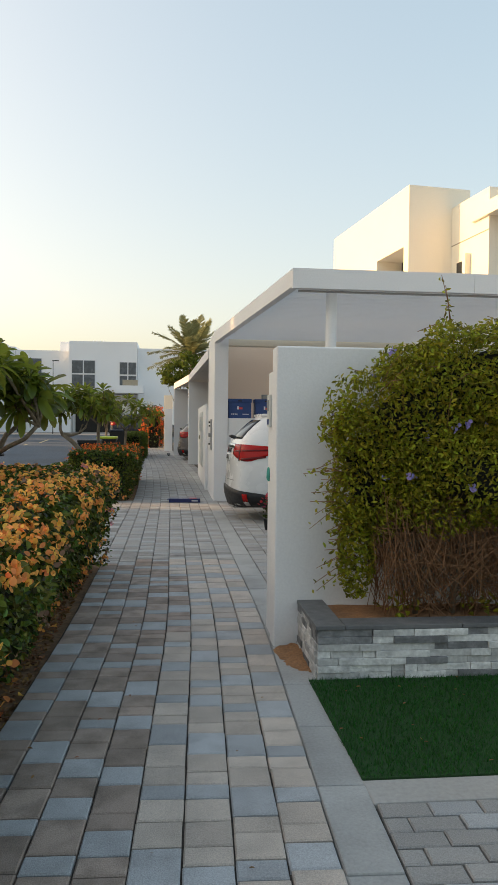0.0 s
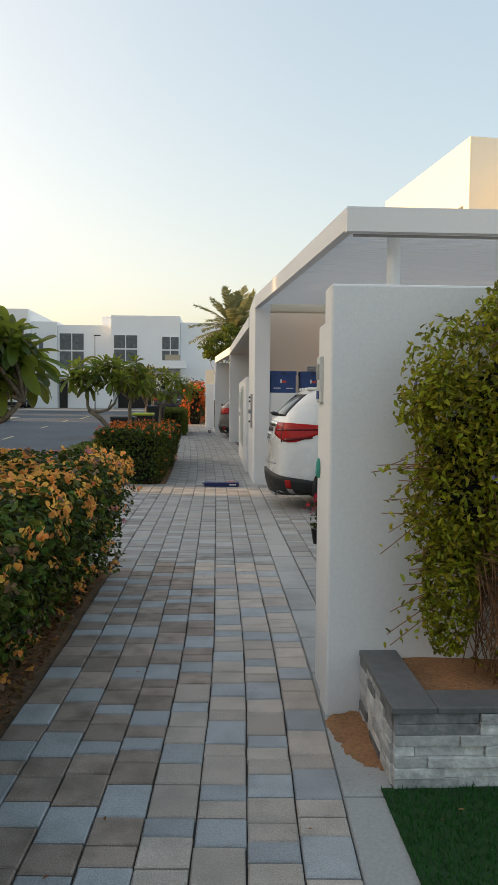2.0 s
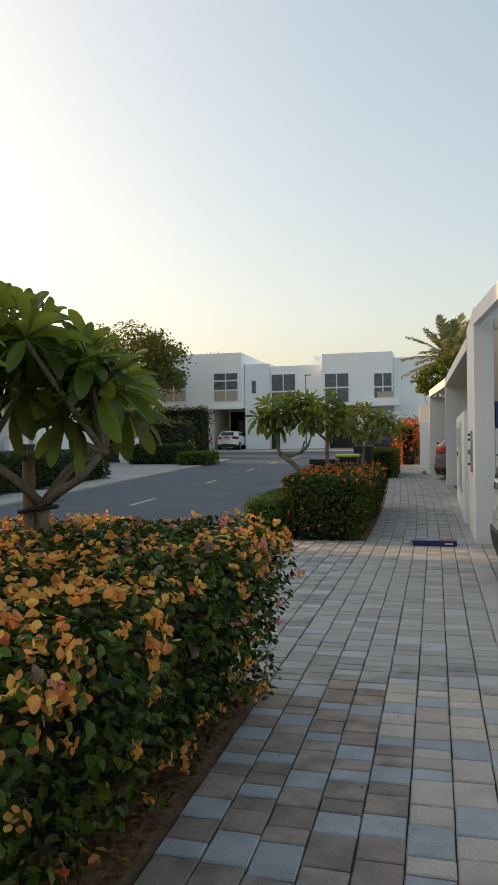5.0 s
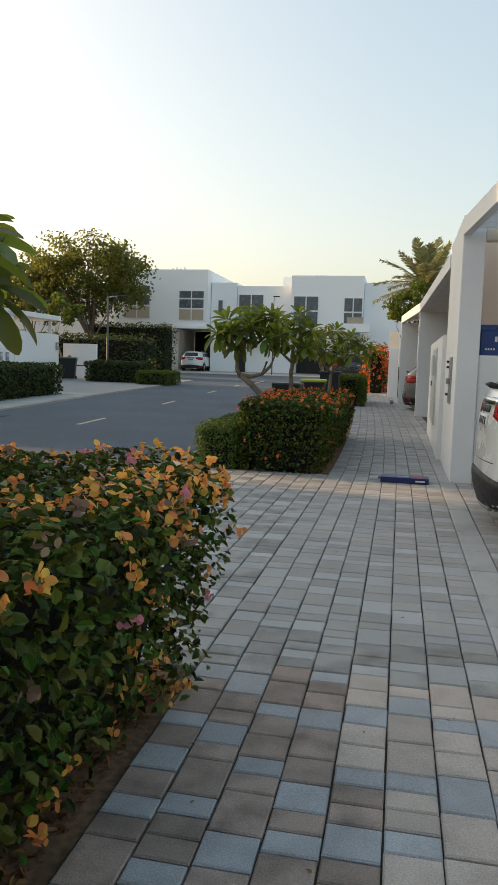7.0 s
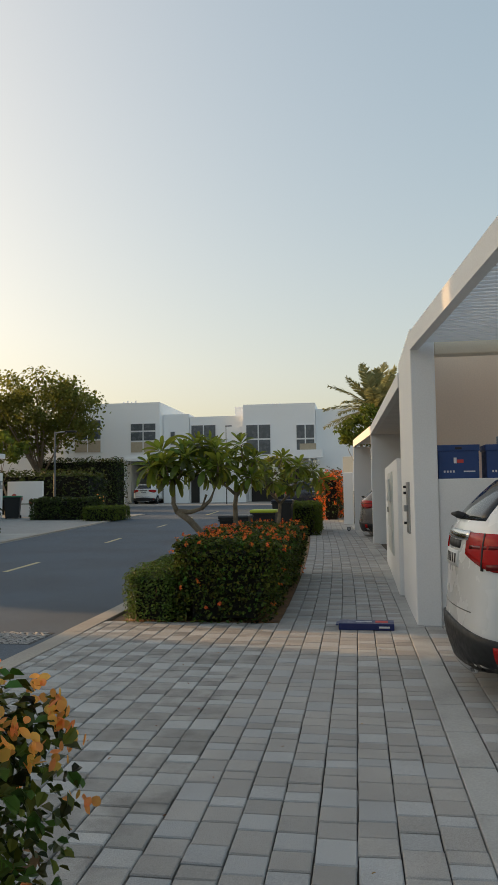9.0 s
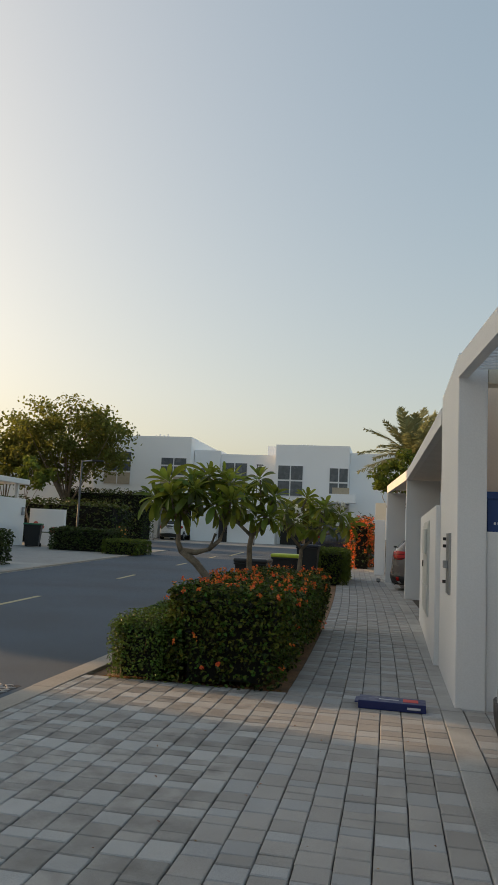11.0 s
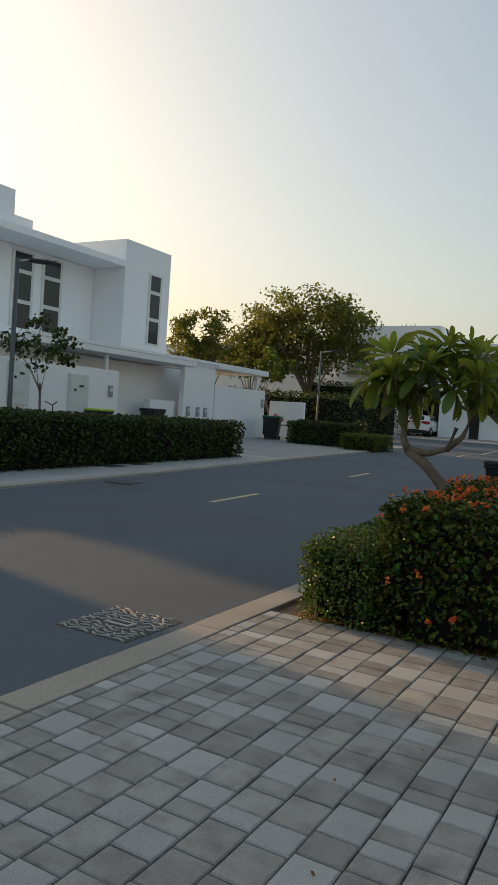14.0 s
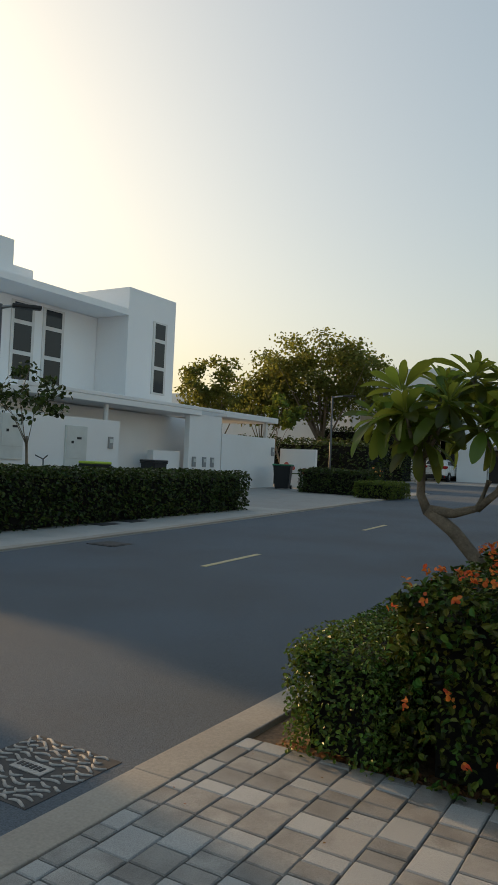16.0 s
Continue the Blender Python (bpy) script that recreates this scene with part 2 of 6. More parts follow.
LEAF_PALM = leaf_material("palm_leaf", (0.21, 0.225, 0.11), spread=0.4, through=0.5, bright=(0.4, 0.4, 0.2), hue=0.03)
BRACT_ORANGE = leaf_material("orange_bract", (0.97, 0.46, 0.14), rough=0.7, spread=0.4, hue=0.035, through=0.6, bright=(0.98, 0.56, 0.15), gloss=0.1)
BRACT_PINK = leaf_material("pink_bract", (0.75, 0.28, 0.33), rough=0.7, spread=0.25, hue=0.02, through=0.45, bright=(0.9, 0.4, 0.45))
BRACT_RED = leaf_material("red_bract", (0.80, 0.20, 0.055), rough=0.7, spread=0.35, hue=0.025, through=0.4, bright=(0.9, 0.27, 0.07))
PETAL_WHITE = leaf_material("white_petal", (0.8, 0.78, 0.7), rough=0.6, spread=0.1, hue=0.0, bright=(0.9, 0.9, 0.8))
PETAL_LILAC = leaf_material("lilac_petal", (0.33, 0.28, 0.62), rough=0.6, spread=0.2, hue=0.02, bright=(0.45, 0.4, 0.8))
BARK = material("bark", (0.215, 0.172, 0.125), 0.9, grain=0.25, grain_scale=60, stain=0.5, stain_scale=12, stain_rgb=(0.075, 0.058, 0.044), bump=0.8, bump_scale=70)
TWIG = material("twig", (0.25, 0.125, 0.062), 0.9, grain=0.3, grain_scale=40, bump=0.5)
# near-black paint for lumps that imitate the shade inside foliage
SHADE_CORE = material("inner_shade_core", (0.006, 0.006, 0.004), 0.95, grain=0.4, grain_scale=30, bump=0.8, bump_scale=25)
STAKE = material("stake_wood", (0.24, 0.13, 0.075), 0.85, grain=0.25, grain_scale=25, stain=0.5, stain_scale=8, stain_rgb=(0.13, 0.08, 0.05), bump=0.5)
GRASS = leaf_material("artificial_grass", (0.010, 0.095, 0.010), rough=0.55, spread=0.35, hue=0.02, through=0.15, bright=(0.02, 0.12, 0.02))


def mesh_from(name, verts, faces, mat, parent=None, label="", smooth_shade=False):
    me = bpy.data.meshes.new(name)
    me.from_pydata(verts, [], faces)
    me.materials.append(mat)
    if smooth_shade:
        me.polygons.foreach_set("use_smooth", [True] * len(me.polygons))
    ob = new(name, me)
    if parent is not None:
        ob.parent = parent
    if label:
        ob["label"] = label
    return ob


def leaf_cloud(rng, centres, normals, size, spread=0.9, slim=0.5, fold=0.25, vary=0.35):
    """Verts and faces of folded, pointed leaves at the centres, facing about the normals."""
    n = len(centres)
    nrm = normals + rng.normal(0, spread, (n, 3))
    nrm /= np.linalg.norm(nrm, axis=1, keepdims=True) + 1e-9
    ax = rng.normal(0, 1, (n, 3))
    ax -= nrm * (ax * nrm).sum(1, keepdims=True)
    ax /= np.linalg.norm(ax, axis=1, keepdims=True) + 1e-9
    side = np.cross(nrm, ax)
    s = size * (1 + rng.uniform(-vary, vary, (n, 1)))
    w = s * slim * 0.5
    base, tip = centres - ax * s * 0.5, centres + ax * s * 0.5 - nrm * s * 0.12
    lo, hi = centres - ax * s * 0.22 + nrm * s * fold * 0.3, centres + ax * s * 0.2 + nrm * s * fold * 0.35
    verts = np.stack([base, lo + side * w * 0.85, hi + side * w * 0.9, tip, hi - side * w * 0.9, lo - side * w * 0.85], 1).reshape(-1, 3)
    i = np.arange(n) * 6
    faces = np.concatenate([np.stack([i, i + 1, i + 2, i + 3], 1), np.stack([i, i + 3, i + 4, i + 5], 1)])
    return verts.tolist(), faces.tolist()


def petal_cloud(rng, centres, normals, size, spread=0.9):
    """Rounded, cupped bracts about the normals."""
    n = len(centres)
    nrm = normals + rng.normal(0, spread, (n, 3))
    nrm /= np.linalg.norm(nrm, axis=1, keepdims=True) + 1e-9
    ax = rng.normal(0, 1, (n, 3))
    ax -= nrm * (ax * nrm).sum(1, keepdims=True)
    ax /= np.linalg.norm(ax, axis=1, keepdims=True) + 1e-9
    side = np.cross(nrm, ax)
    s = size * (1 + rng.uniform(-0.3, 0.3, (n, 1)))
    cup = rng.uniform(0.1, 0.45, (n, 1))
    rows = []
    for t, w in ((-0.5, 0.06), (-0.32, 0.30), (-0.02, 0.42), (0.26, 0.32), (0.5, 0.05)):
        m = centres + ax * s * t + nrm * s * cup * (t * t - 0.1)
        lift = nrm * s * w * cup
        rows += [m - side * s * w + lift, m, m + side * s * w + lift]
    verts = np.stack(rows, 1).reshape(-1, 3)
    i = np.arange(n)[:, None] * 15
    faces = np.concatenate([i + np.array(q) for r in range(0, 12, 3) for q in ((r, r + 3, r + 4, r + 1), (r + 1, r + 4, r + 5, r + 2))])
    return verts.tolist(), faces.tolist()


def bumpy(p, scale, amount):
    return np.array([noise.noise(Vector(q) * scale) for q in p]) * amount


def tube(bm, pts, radii, sides=8):
    """A limb through the points, tapering by the radii."""
    rings = []
    for i, p in enumerate(pts):
        p = Vector(p)
        d = (Vector(pts[min(i + 1, len(pts) - 1)]) - Vector(pts[max(i - 1, 0)])).normalized()
        u = d.cross(Vector((0.3, 0.9, 0.1))).normalized() if abs(d.z) > 0.9 else d.cross(Vector((0, 0, 1))).normalized()
        v = d.cross(u)
        rings.append([bm.verts.new(p + (u * math.cos(k * math.tau / sides) + v * math.sin(k * math.tau / sides)) * radii[i]) for k in range(sides)])
    for a, b in zip(rings, rings[1:]):
        for k in range(sides):
            f = bm.faces.new((a[k], a[(k + 1) % sides], b[(k + 1) % sides], b[k]))
            f.smooth = True
    bm.faces.new(rings[0][::-1])
    bm.faces.new(rings[-1])
    return bm


def lumpy_box(x0, x1, y0, y1, z0, z1, cell=0.18, amount=0.06, scale=2.0):
    bm = bmesh.new()
    nx, ny, nz = (max(1, round((b - a) / cell)) for a, b in ((x0, x1), (y0, y1), (z0, z1)))
    grid = {}

    def vert(i, j, k):
        if (i, j, k) not in grid:
            p = Vector((x0 + (x1 - x0) * i / nx, y0 + (y1 - y0) * j / ny, z0 + (z1 - z0) * k / nz))
            grid[i, j, k] = bm.verts.new(p + noise.noise_vector(p * scale) * amount)
        return grid[i, j, k]

    for j in range(ny):
        for i in range(nx):
            for k in (0, nz):
                bm.faces.new([vert(*q) for q in ((i, j, k), (i + 1, j, k), (i + 1, j + 1, k), (i, j + 1, k))])
        for k in range(nz):
            for i in (0, nx):
                bm.faces.new([vert(*q) for q in ((i, j, k), (i, j + 1, k), (i, j + 1, k + 1), (i, j, k + 1))])
    for i in range(nx):
        for k in range(nz):
            for j in (0, ny):
                bm.faces.new([vert(*q) for q in ((i, j, k), (i + 1, j, k), (i + 1, j, k + 1), (i, j, k + 1))])
    bmesh.ops.recalc_face_normals(bm, faces=bm.faces)
    return bm


def box_surface(rng, n, x0, x1, y0, y1, z0, z1, faces="xXyYZ", round_by=0.12):
    """Points and normals spread over the named sides of a box with softened corners."""
    dx, dy, dz = x1 - x0, y1 - y0, z1 - z0
    area = {"x": dy * dz, "X": dy * dz, "y": dx * dz, "Y": dx * dz, "Z": dx * dy}
    tot = sum(area[f] for f in faces)
    ps, ns = [], []
    for f in faces:
        k = int(n * area[f] / tot)
        p = rng.uniform(0, 1, (k, 3)) * (dx, dy, dz) + (x0, y0, z0)
        q = np.zeros((k, 3))
        ax = "xyz".index(f.lower())
        p[:, ax] = (x1, y1, z1)[ax] if f.isupper() else (x0, y0, z0)[ax]
        q[:, ax] = 1 if f.isupper() else -1
        ps.append(p)
        ns.append(q)
    p, q = np.concatenate(ps), np.concatenate(ns)
    lo, hi = np.array([x0, y0, z0 - 1]) + round_by, np.array([x1, y1, z1]) - round_by
    inner = np.clip(p, lo, hi)
    d = p - inner
    ln = np.linalg.norm(d, axis=1, keepdims=True)
    far = ln[:, 0] > round_by
    p[far] = inner[far] + d[far] / ln[far] * round_by
    q = q * 0.6 + np.where(ln > 1e-6, d / (ln + 1e-9), q) * 0.4
    return p, q


def hedge(name, x0, x1, y0, y1, top, leaf_mat, size, density, label, blooms=(), base=None, shag=0.07, group="", seed=1, faces="xXyYZ", foot=0.0, category="hedge", corner=0.12, bare=2.5, foot_end=1.0):
    """A clipped hedge: a near-black core painted as inner shade, stems, thousands of leaves, and flowers where it has
    them.
    """
    rng = np.random.default_rng(seed)
    zb = rise((y0 + y1) / 2) - 0.05 if base is None else base
    root = thing(name, pose((x0 + x1) / 2, (y0 + y1) / 2, zb), label, category, group)
    cx, cy = (x0 + x1) / 2, (y0 + y1) / 2
    h = top - zb
    a = (x0 - cx, x1 - cx, y0 - cy, y1 - cy)
    g = min(0.2, (x1 - x0) * 0.22)
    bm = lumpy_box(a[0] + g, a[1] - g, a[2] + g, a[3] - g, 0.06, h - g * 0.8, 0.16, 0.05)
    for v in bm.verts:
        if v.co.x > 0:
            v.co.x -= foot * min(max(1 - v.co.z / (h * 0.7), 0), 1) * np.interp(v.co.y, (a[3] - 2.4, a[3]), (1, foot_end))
    part("inside", bm, SHADE_CORE, root, "near-black lump painted as the shade inside the hedge")
    bm = bmesh.new()
    for _ in range(int((x1 - x0 + y1 - y0) * 7)):
        px, py = rng.uniform(a[0] + g, a[1] - g - foot), rng.uniform(a[2] + g, a[3] - g)
        tube(bm, [(px, py, 0), (px + rng.normal(0, 0.03), py + rng.normal(0, 0.03), 0.22), (px + rng.normal(0, 0.07), py + rng.normal(0, 0.07), 0.45)], [0.012, 0.01, 0.008], 5)
    part("stems", bm, TWIG, root)["kind"] = "stuff"
    area = (x1 - x0) * (y1 - y0) + 2 * h * ((x1 - x0) + (y1 - y0))
    n = int(area * density)
    p, q = box_surface(rng, n, *a, 0.03, h, faces, corner)
    p += q * (bumpy(p, 2.2, shag) + np.clip(rng.normal(-0.05, shag * 0.75, len(p)), -0.18, shag * 0.45))[:, None]
    if foot:
        low = np.clip(1 - p[:, 2] / (h * 0.7), 0, 1) * np.interp(p[:, 1], (a[3] - 2.4, a[3]), (1, foot_end))
        p[:, 0] -= foot * low * (p[:, 0] > 0)
    if h > 0.2:
        keep = rng.uniform(0, 1, len(p)) < np.clip(0.25 + p[:, 2] / h * bare, 0, 1)  # sparser towards the woody foot, where the core's painted shade shows
        p, q = p[keep], q[keep]
    mesh_from("leaves", *leaf_cloud(rng, p, q * 0.5 + (0, 0, 0.7), size, 0.5, 0.66, 0.45), leaf_mat, root)
    for k, (mat, count, where, word) in enumerate(blooms):
        c, d = box_surface(rng, count * 3, *a, 0.10, h, faces)
        w = np.where(c[:, 2] > h - 0.16, 1.0, where)
        clump = np.array([noise.noise(Vector(v) * 1.1 + Vector((k * 7, 0, 0))) for v in c])
        sel = rng.uniform(0, 1, len(c)) < w * np.clip(0.5 + clump * 1.5, 0.05, 1.0)
        order = rng.permutation(int(sel.sum()))[:count]
        c, d = c[sel][order], d[sel][order]
        if foot:
            c[:, 0] -= foot * np.clip(1 - c[:, 2] / (h * 0.7), 0, 1) * np.interp(c[:, 1], (a[3] - 2.4, a[3]), (1, foot_end)) * (c[:, 0] > 0)
        c = c + d * (bumpy(c, 2.2, shag) + 0.03 + rng.uniform(0, 0.03, len(c)))[:, None]
        reps = 7
        cc = np.repeat(c, reps, 0) + rng.normal(0, size * 0.32, (len(c) * reps, 3))
        dd = np.repeat(d, reps, 0)
        mesh_from("blossoms", *petal_cloud(rng, cc, dd + (0, 0, 0.2), size * 0.66), mat, root, word, True)
    return root


def leaf_blade(length, width, droop):
    """One broad blunt leaf along +x with a folded midrib and a drooping tip."""
    vs, fs = [], []
    for i, (t, f) in enumerate(((0.0, 0.05), (0.15, 0.2), (0.35, 0.62), (0.55, 0.92), (0.75, 1.0), (0.9, 0.78), (0.98, 0.36), (1.0, 0.04))):
        w = width * 0.5 * f
        x, z = length * t, -droop * length * t * t + 0.10 * length * t
        vs += [(x, -w, z + w * 0.45), (x, 0, z), (x, w, z + w * 0.45)]
        if i:
            a = (i - 1) * 3
            fs += [(a, a + 3, a + 4, a + 1), (a + 1, a + 4, a + 5, a + 2)]
    return vs, fs


def rosette_mesh(seed, count=20, length=0.26):
    """A whorl of plumeria leaves, upright in the middle and hanging at the rim."""
    rng = random.Random(seed)
    verts, faces = [], []
    for i in range(count):
        f = i / count
        ln = length * rng.uniform(0.75, 1.1) * (0.5 + 0.5 * min(1, f * 2.0))
        vs, fs = leaf_blade(ln, ln * rng.uniform(0.27, 0.33), rng.uniform(0.08, 0.22) + 0.36 * f)
        elev = 68 - 118 * f + rng.uniform(-10, 10)
        m = pose(0, 0, 0.03 * (1 - f), 0, 0, i * 137.5 + rng.uniform(-12, 12)) @ pose(0, 0, 0, 0, -elev, 0) @ pose(0.012, 0, 0, rng.uniform(-15, 15), 0, 0)
        k = len(verts)
        verts += [tuple(m @ Vector(v)) for v in vs]
        faces += [tuple(j + k for j in q) for q in fs]
    me = bpy.data.meshes.new("leaf_whorl")
    me.from_pydata(verts, [], faces)
    me.polygons.foreach_set("use_smooth", [True] * len(faces))
    me.materials.append(LEAF_PLUM)
    return me


WHORLS = [rosette_mesh(s, c, 0.31) for s, c in ((3, 24), (4, 27), (5, 22), (6, 26))]


def plumeria(x, y, z, label, limbs, whorls, seed, flowers=()):
    """limbs: (points, radius at foot, radius at tip); whorls: (x, y, z, scale), all from the foot of the tree."""
    rng = random.Random(seed)
    root = thing("plumeria_tree", pose(x, y, z), label, "tree", "plumeria trees")
    for pts, r0, r1 in limbs:
        bm = bmesh.new()
        n = len(pts)
        tube(bm, pts, [r0 + (r1 - r0) * i / (n - 1) for i in range(n)], 9)
        part("branch", bm, BARK, root)
    tips = [Vector(p[-1]) for p, _, _ in limbs]
    for wx, wy, wz, s in whorls:
        w = Vector((wx, wy, wz))
        near = min(tips, key=lambda t: (t - w).length)
        bm = bmesh.new()
        mid = near.lerp(w, 0.5) + Vector((rng.uniform(-0.03, 0.03), rng.uniform(-0.03, 0.03), -0.04))
        tube(bm, [near - (w - near).normalized() * 0.02, mid, w], [0.018, 0.015, 0.013], 6)
        part("twig", bm, BARK, root)
        ob = new("leaf_whorl", rng.choice(WHORLS))
        ob.parent = root
        ob.matrix_basis = pose(wx, wy, wz, rng.uniform(-28, 28), rng.uniform(-28, 28), rng.uniform(0, 360)) @ Matrix.Scale(s, 4)
    g = np.random.default_rng(seed)
    for fx, fy, fz in flowers:
        c = np.repeat(np.array([[fx, fy, fz]]), 14, 0) + g.normal(0, 0.035, (14, 3))
        mesh_from("blossom", *leaf_cloud(g, c, np.tile((0.3, -0.5, 0.6), (14, 1)), 0.05, 0.5, 0.8), PETAL_WHITE, root, "white five-petalled blossoms")
    return root


def leafy_tree(name, x, y, z, trunk_h, crown, label, leaf_mat, size, count, seed, trunk_r=0.16, group="", clumps=60):
    """crown: (rx, ry, rz, centre height). Limbs reach to clumps of leaves with gaps between them."""
    rng = np.random.default_rng(seed)
    root = thing(name, pose(x, y, z), label, "tree", group)
    bm = bmesh.new()
    top = Vector((rng.normal(0, 0.2), rng.normal(0, 0.2), trunk_h))
    tube(bm, [(0, 0, -0.1), (0.05, 0.03, trunk_h * 0.5), top], [trunk_r * 1.25, trunk_r, trunk_r * 0.8], 10)
    part("trunk", bm, BARK, root)
    rx, ry, rz, ch = crown
    cs = []
    for i in range(clumps):
        d = rng.normal(0, 1, 3)
        d /= np.linalg.norm(d)
        r = rng.uniform(0.45, 1.0)
        c = np.array((d[0] * rx * r, d[1] * ry * r, ch + d[2] * rz * r * (1 if d[2] > 0 else 0.75)))
        cs.append(c)
        if i % 7 == 0:
            m = top.lerp(Vector(c), 0.5) + Vector((rng.normal(0, 0.12) * rx, rng.normal(0, 0.12) * ry, 0.12 * rz))
            bm = bmesh.new()
            tube(bm, [top - Vector((0, 0, rng.uniform(0.05, 0.35) * trunk_h)), m, Vector(c)], [trunk_r * 0.38, trunk_r * 0.18, 0.012], 5)
            part("limb", bm, BARK, root)
    cs = np.array(cs)
    who = rng.integers(0, clumps, count)
    sp = min(rx, rz) * 0.15
    p = cs[who] + np.clip(rng.normal(0, 1, (count, 3)), -1.7, 1.7) * (sp, sp, sp * 0.65)
    q = (p - (0, 0, ch)) / (rx, ry, rz)
    mesh_from("crown", *leaf_cloud(rng, p, q * 0.5 + (0, 0, 0.4), size, 0.9, 0.6), leaf_mat, root)
    return root

# ---- ground ----
def setting(name, bm, mat, label, category=""):
    return tagged(part(name, bm, mat), label, category or name.split("_")[0], kind="structure")


def ground_sheet():
    bm = bmesh.new()
    ys = [-1500, -400, -60] + [i * 2.0 for i in range(-10, 46)] + [150, 600, 1500, 4000]
    xs = [-4000, -1500, -300, -60, -30, -9, -3.0, 0, 6, 30, 60, 300, 1500, 4000]
    rows = [[bm.verts.new((x, y, rise(y) - 0.10)) for x in xs] for y in ys]
    for a, b in zip(rows, rows[1:]):
        for i in range(len(xs) - 1):
            bm.faces.new((a[i], a[i + 1], b[i + 1], b[i]))
    return bm


def slabs(name, x0, x1, y0, y1, length, top, mat, parent, thick=0.12, gap=0.006, seed=0):
    """A run of kerb or edging stones, each a little out of line."""
    rng = random.Random(seed)
    y = y0
    while y < y1 - 0.05:
        e = min(y + length, y1)
        m = (y + e) / 2
        bm = box(x0, x1, y - m + gap / 2, e - m - gap / 2, -thick, 0, 0.008)
        slope = math.degrees(math.atan2(rise(e) - rise(y), e - y))
        turn = math.degrees(math.atan2(-(bend(e) - bend(y)), e - y))
        part(name, bm, mat, parent, at=pose(bend(m), m, top + rise(m) + rng.uniform(-0.002, 0.003), slope, 0, turn + rng.uniform(-0.12, 0.12)))
        y = e


setting("ground", ground_sheet(), SAND, "pale sandy ground under the whole street")
road = setting("road", strip(-10.0, -3.1, -40, 46.5, -0.03, 0.12), ASPHALT, "dark grey asphalt road curving gently away")
setting("cross_road", strip(-70, 60, 46.5, 59, -0.026, 0.12), ASPHALT, "asphalt cross street before the far white houses", "road")
path = setting("path", strip(-0.70, 0.798, -8, 46.4, -0.022, 0.1), JOINT, "footpath of grey and brown concrete pavers")
apron = setting("driveway", strip(-2.86, -0.702, 8.32, 15.12, -0.022, 0.1), JOINT, "paved driveway apron between two hedge beds")
setting("bed_near", strip(-2.86, -0.702, -8, 8.32, -0.035, 0.1), SOIL, "reddish soil bed strewn with dry leaves", "soil bed")
setting("bed_far", strip(-2.86, -0.702, 15.12, 44, -0.035, 0.1), SOIL, "reddish soil bed under the red-flowered hedge", "soil bed")
kerb = setting("kerb", strip(-3.08, -2.88, -40, 46, -0.02, 0.2), CONCRETE, "pale concrete kerb along the road")
slabs("kerb_stone", -3.1, -2.86, -4, 40, 0.92, 0.004, KERB_STONE, kerb, 0.14, seed=3)
edging = setting("edging", strip(0.80, 1.008, -8, 44, -0.012, 0.15), EDGE_CONCRETE, "smooth concrete edging band beside the footpath")
slabs("edging_slab", 0.801, 1.006, 0.0, 5.0, 0.62, -0.003, EDGE_CONCRETE, edging, 0.1, seed=5)
slabs("edging_slab", 0.801, 1.006, 5.0, 34.0, 0.62, 0.002, EDGE_CONCRETE, edging, 0.1, seed=6)
setting("carport_floor", strip(1.01, 10, 5.2, 46, -0.022, 0.1), JOINT, "paved floor under the carports", "floor")
setting("front_walk", strip(1.01, 8, -8, 2.9, -0.022, 0.1), JOINT, "pale paved entrance walk", "floor")
setting("lawn_edge", box(0.90, 8, 2.905, 3.1, -0.1, 0.0, 0.008), CONCRETE, "concrete strip before the artificial lawn", "edging")
setting("pavement_across", strip(-40, -10.26, -30, 46.4, 0.0, 0.2), PAVER_FAR, "pale paved pavement across the street", "pavement")
setting("verge_across", strip(-11.9, -10.26, 8, 31, 0.006, 0.1), CONCRETE, "pale concrete strip between kerb and hedge", "pavement")
kerb_two = setting("kerb_across", strip(-10.25, -10.02, -30, 46, -0.02, 0.2), CONCRETE, "pale concrete kerb across the road", "kerb")
slabs("kerb_stone", -10.26, -10.02, 14, 46, 0.92, 0.006, KERB_STONE, kerb_two, 0.14, seed=8)
setting("pavement_beyond", strip(-70, 60, 59.02, 69, 0.0, 0.2), PAVER_FAR, "paved forecourt of the far houses", "pavement")
setting("verge_corner", strip(-2.8, 0.6, 44, 46.3, 0.02, 0.2), CONCRETE, "pale concrete corner of the footpath", "pavement")
for y0, y1, w in ((12.6, 14.4, 0.1), (20.45, 22.2, 0.1), (27.4, 29.1, 0.1), (34.6, 36.3, 0.1), (41.0, 42.6, 0.1)):
    setting("road_marking", strip(-6.82, -6.82 + w, y0, y1, -0.025, 0.01, 0.5), PAINT_LINE, "worn cream dash on the asphalt", "road marking")
setting("road_marking", strip(-6.4, -6.28, 44.5, 49.0, -0.019, 0.01, 0.5), PAINT_LINE, "worn cream line at the junction", "road marking")


BRACT_DRY = leaf_material("withered_bract", (0.30, 0.19, 0.13), rough=0.8, spread=0.4, hue=0.03, bright=(0.4, 0.25, 0.15))
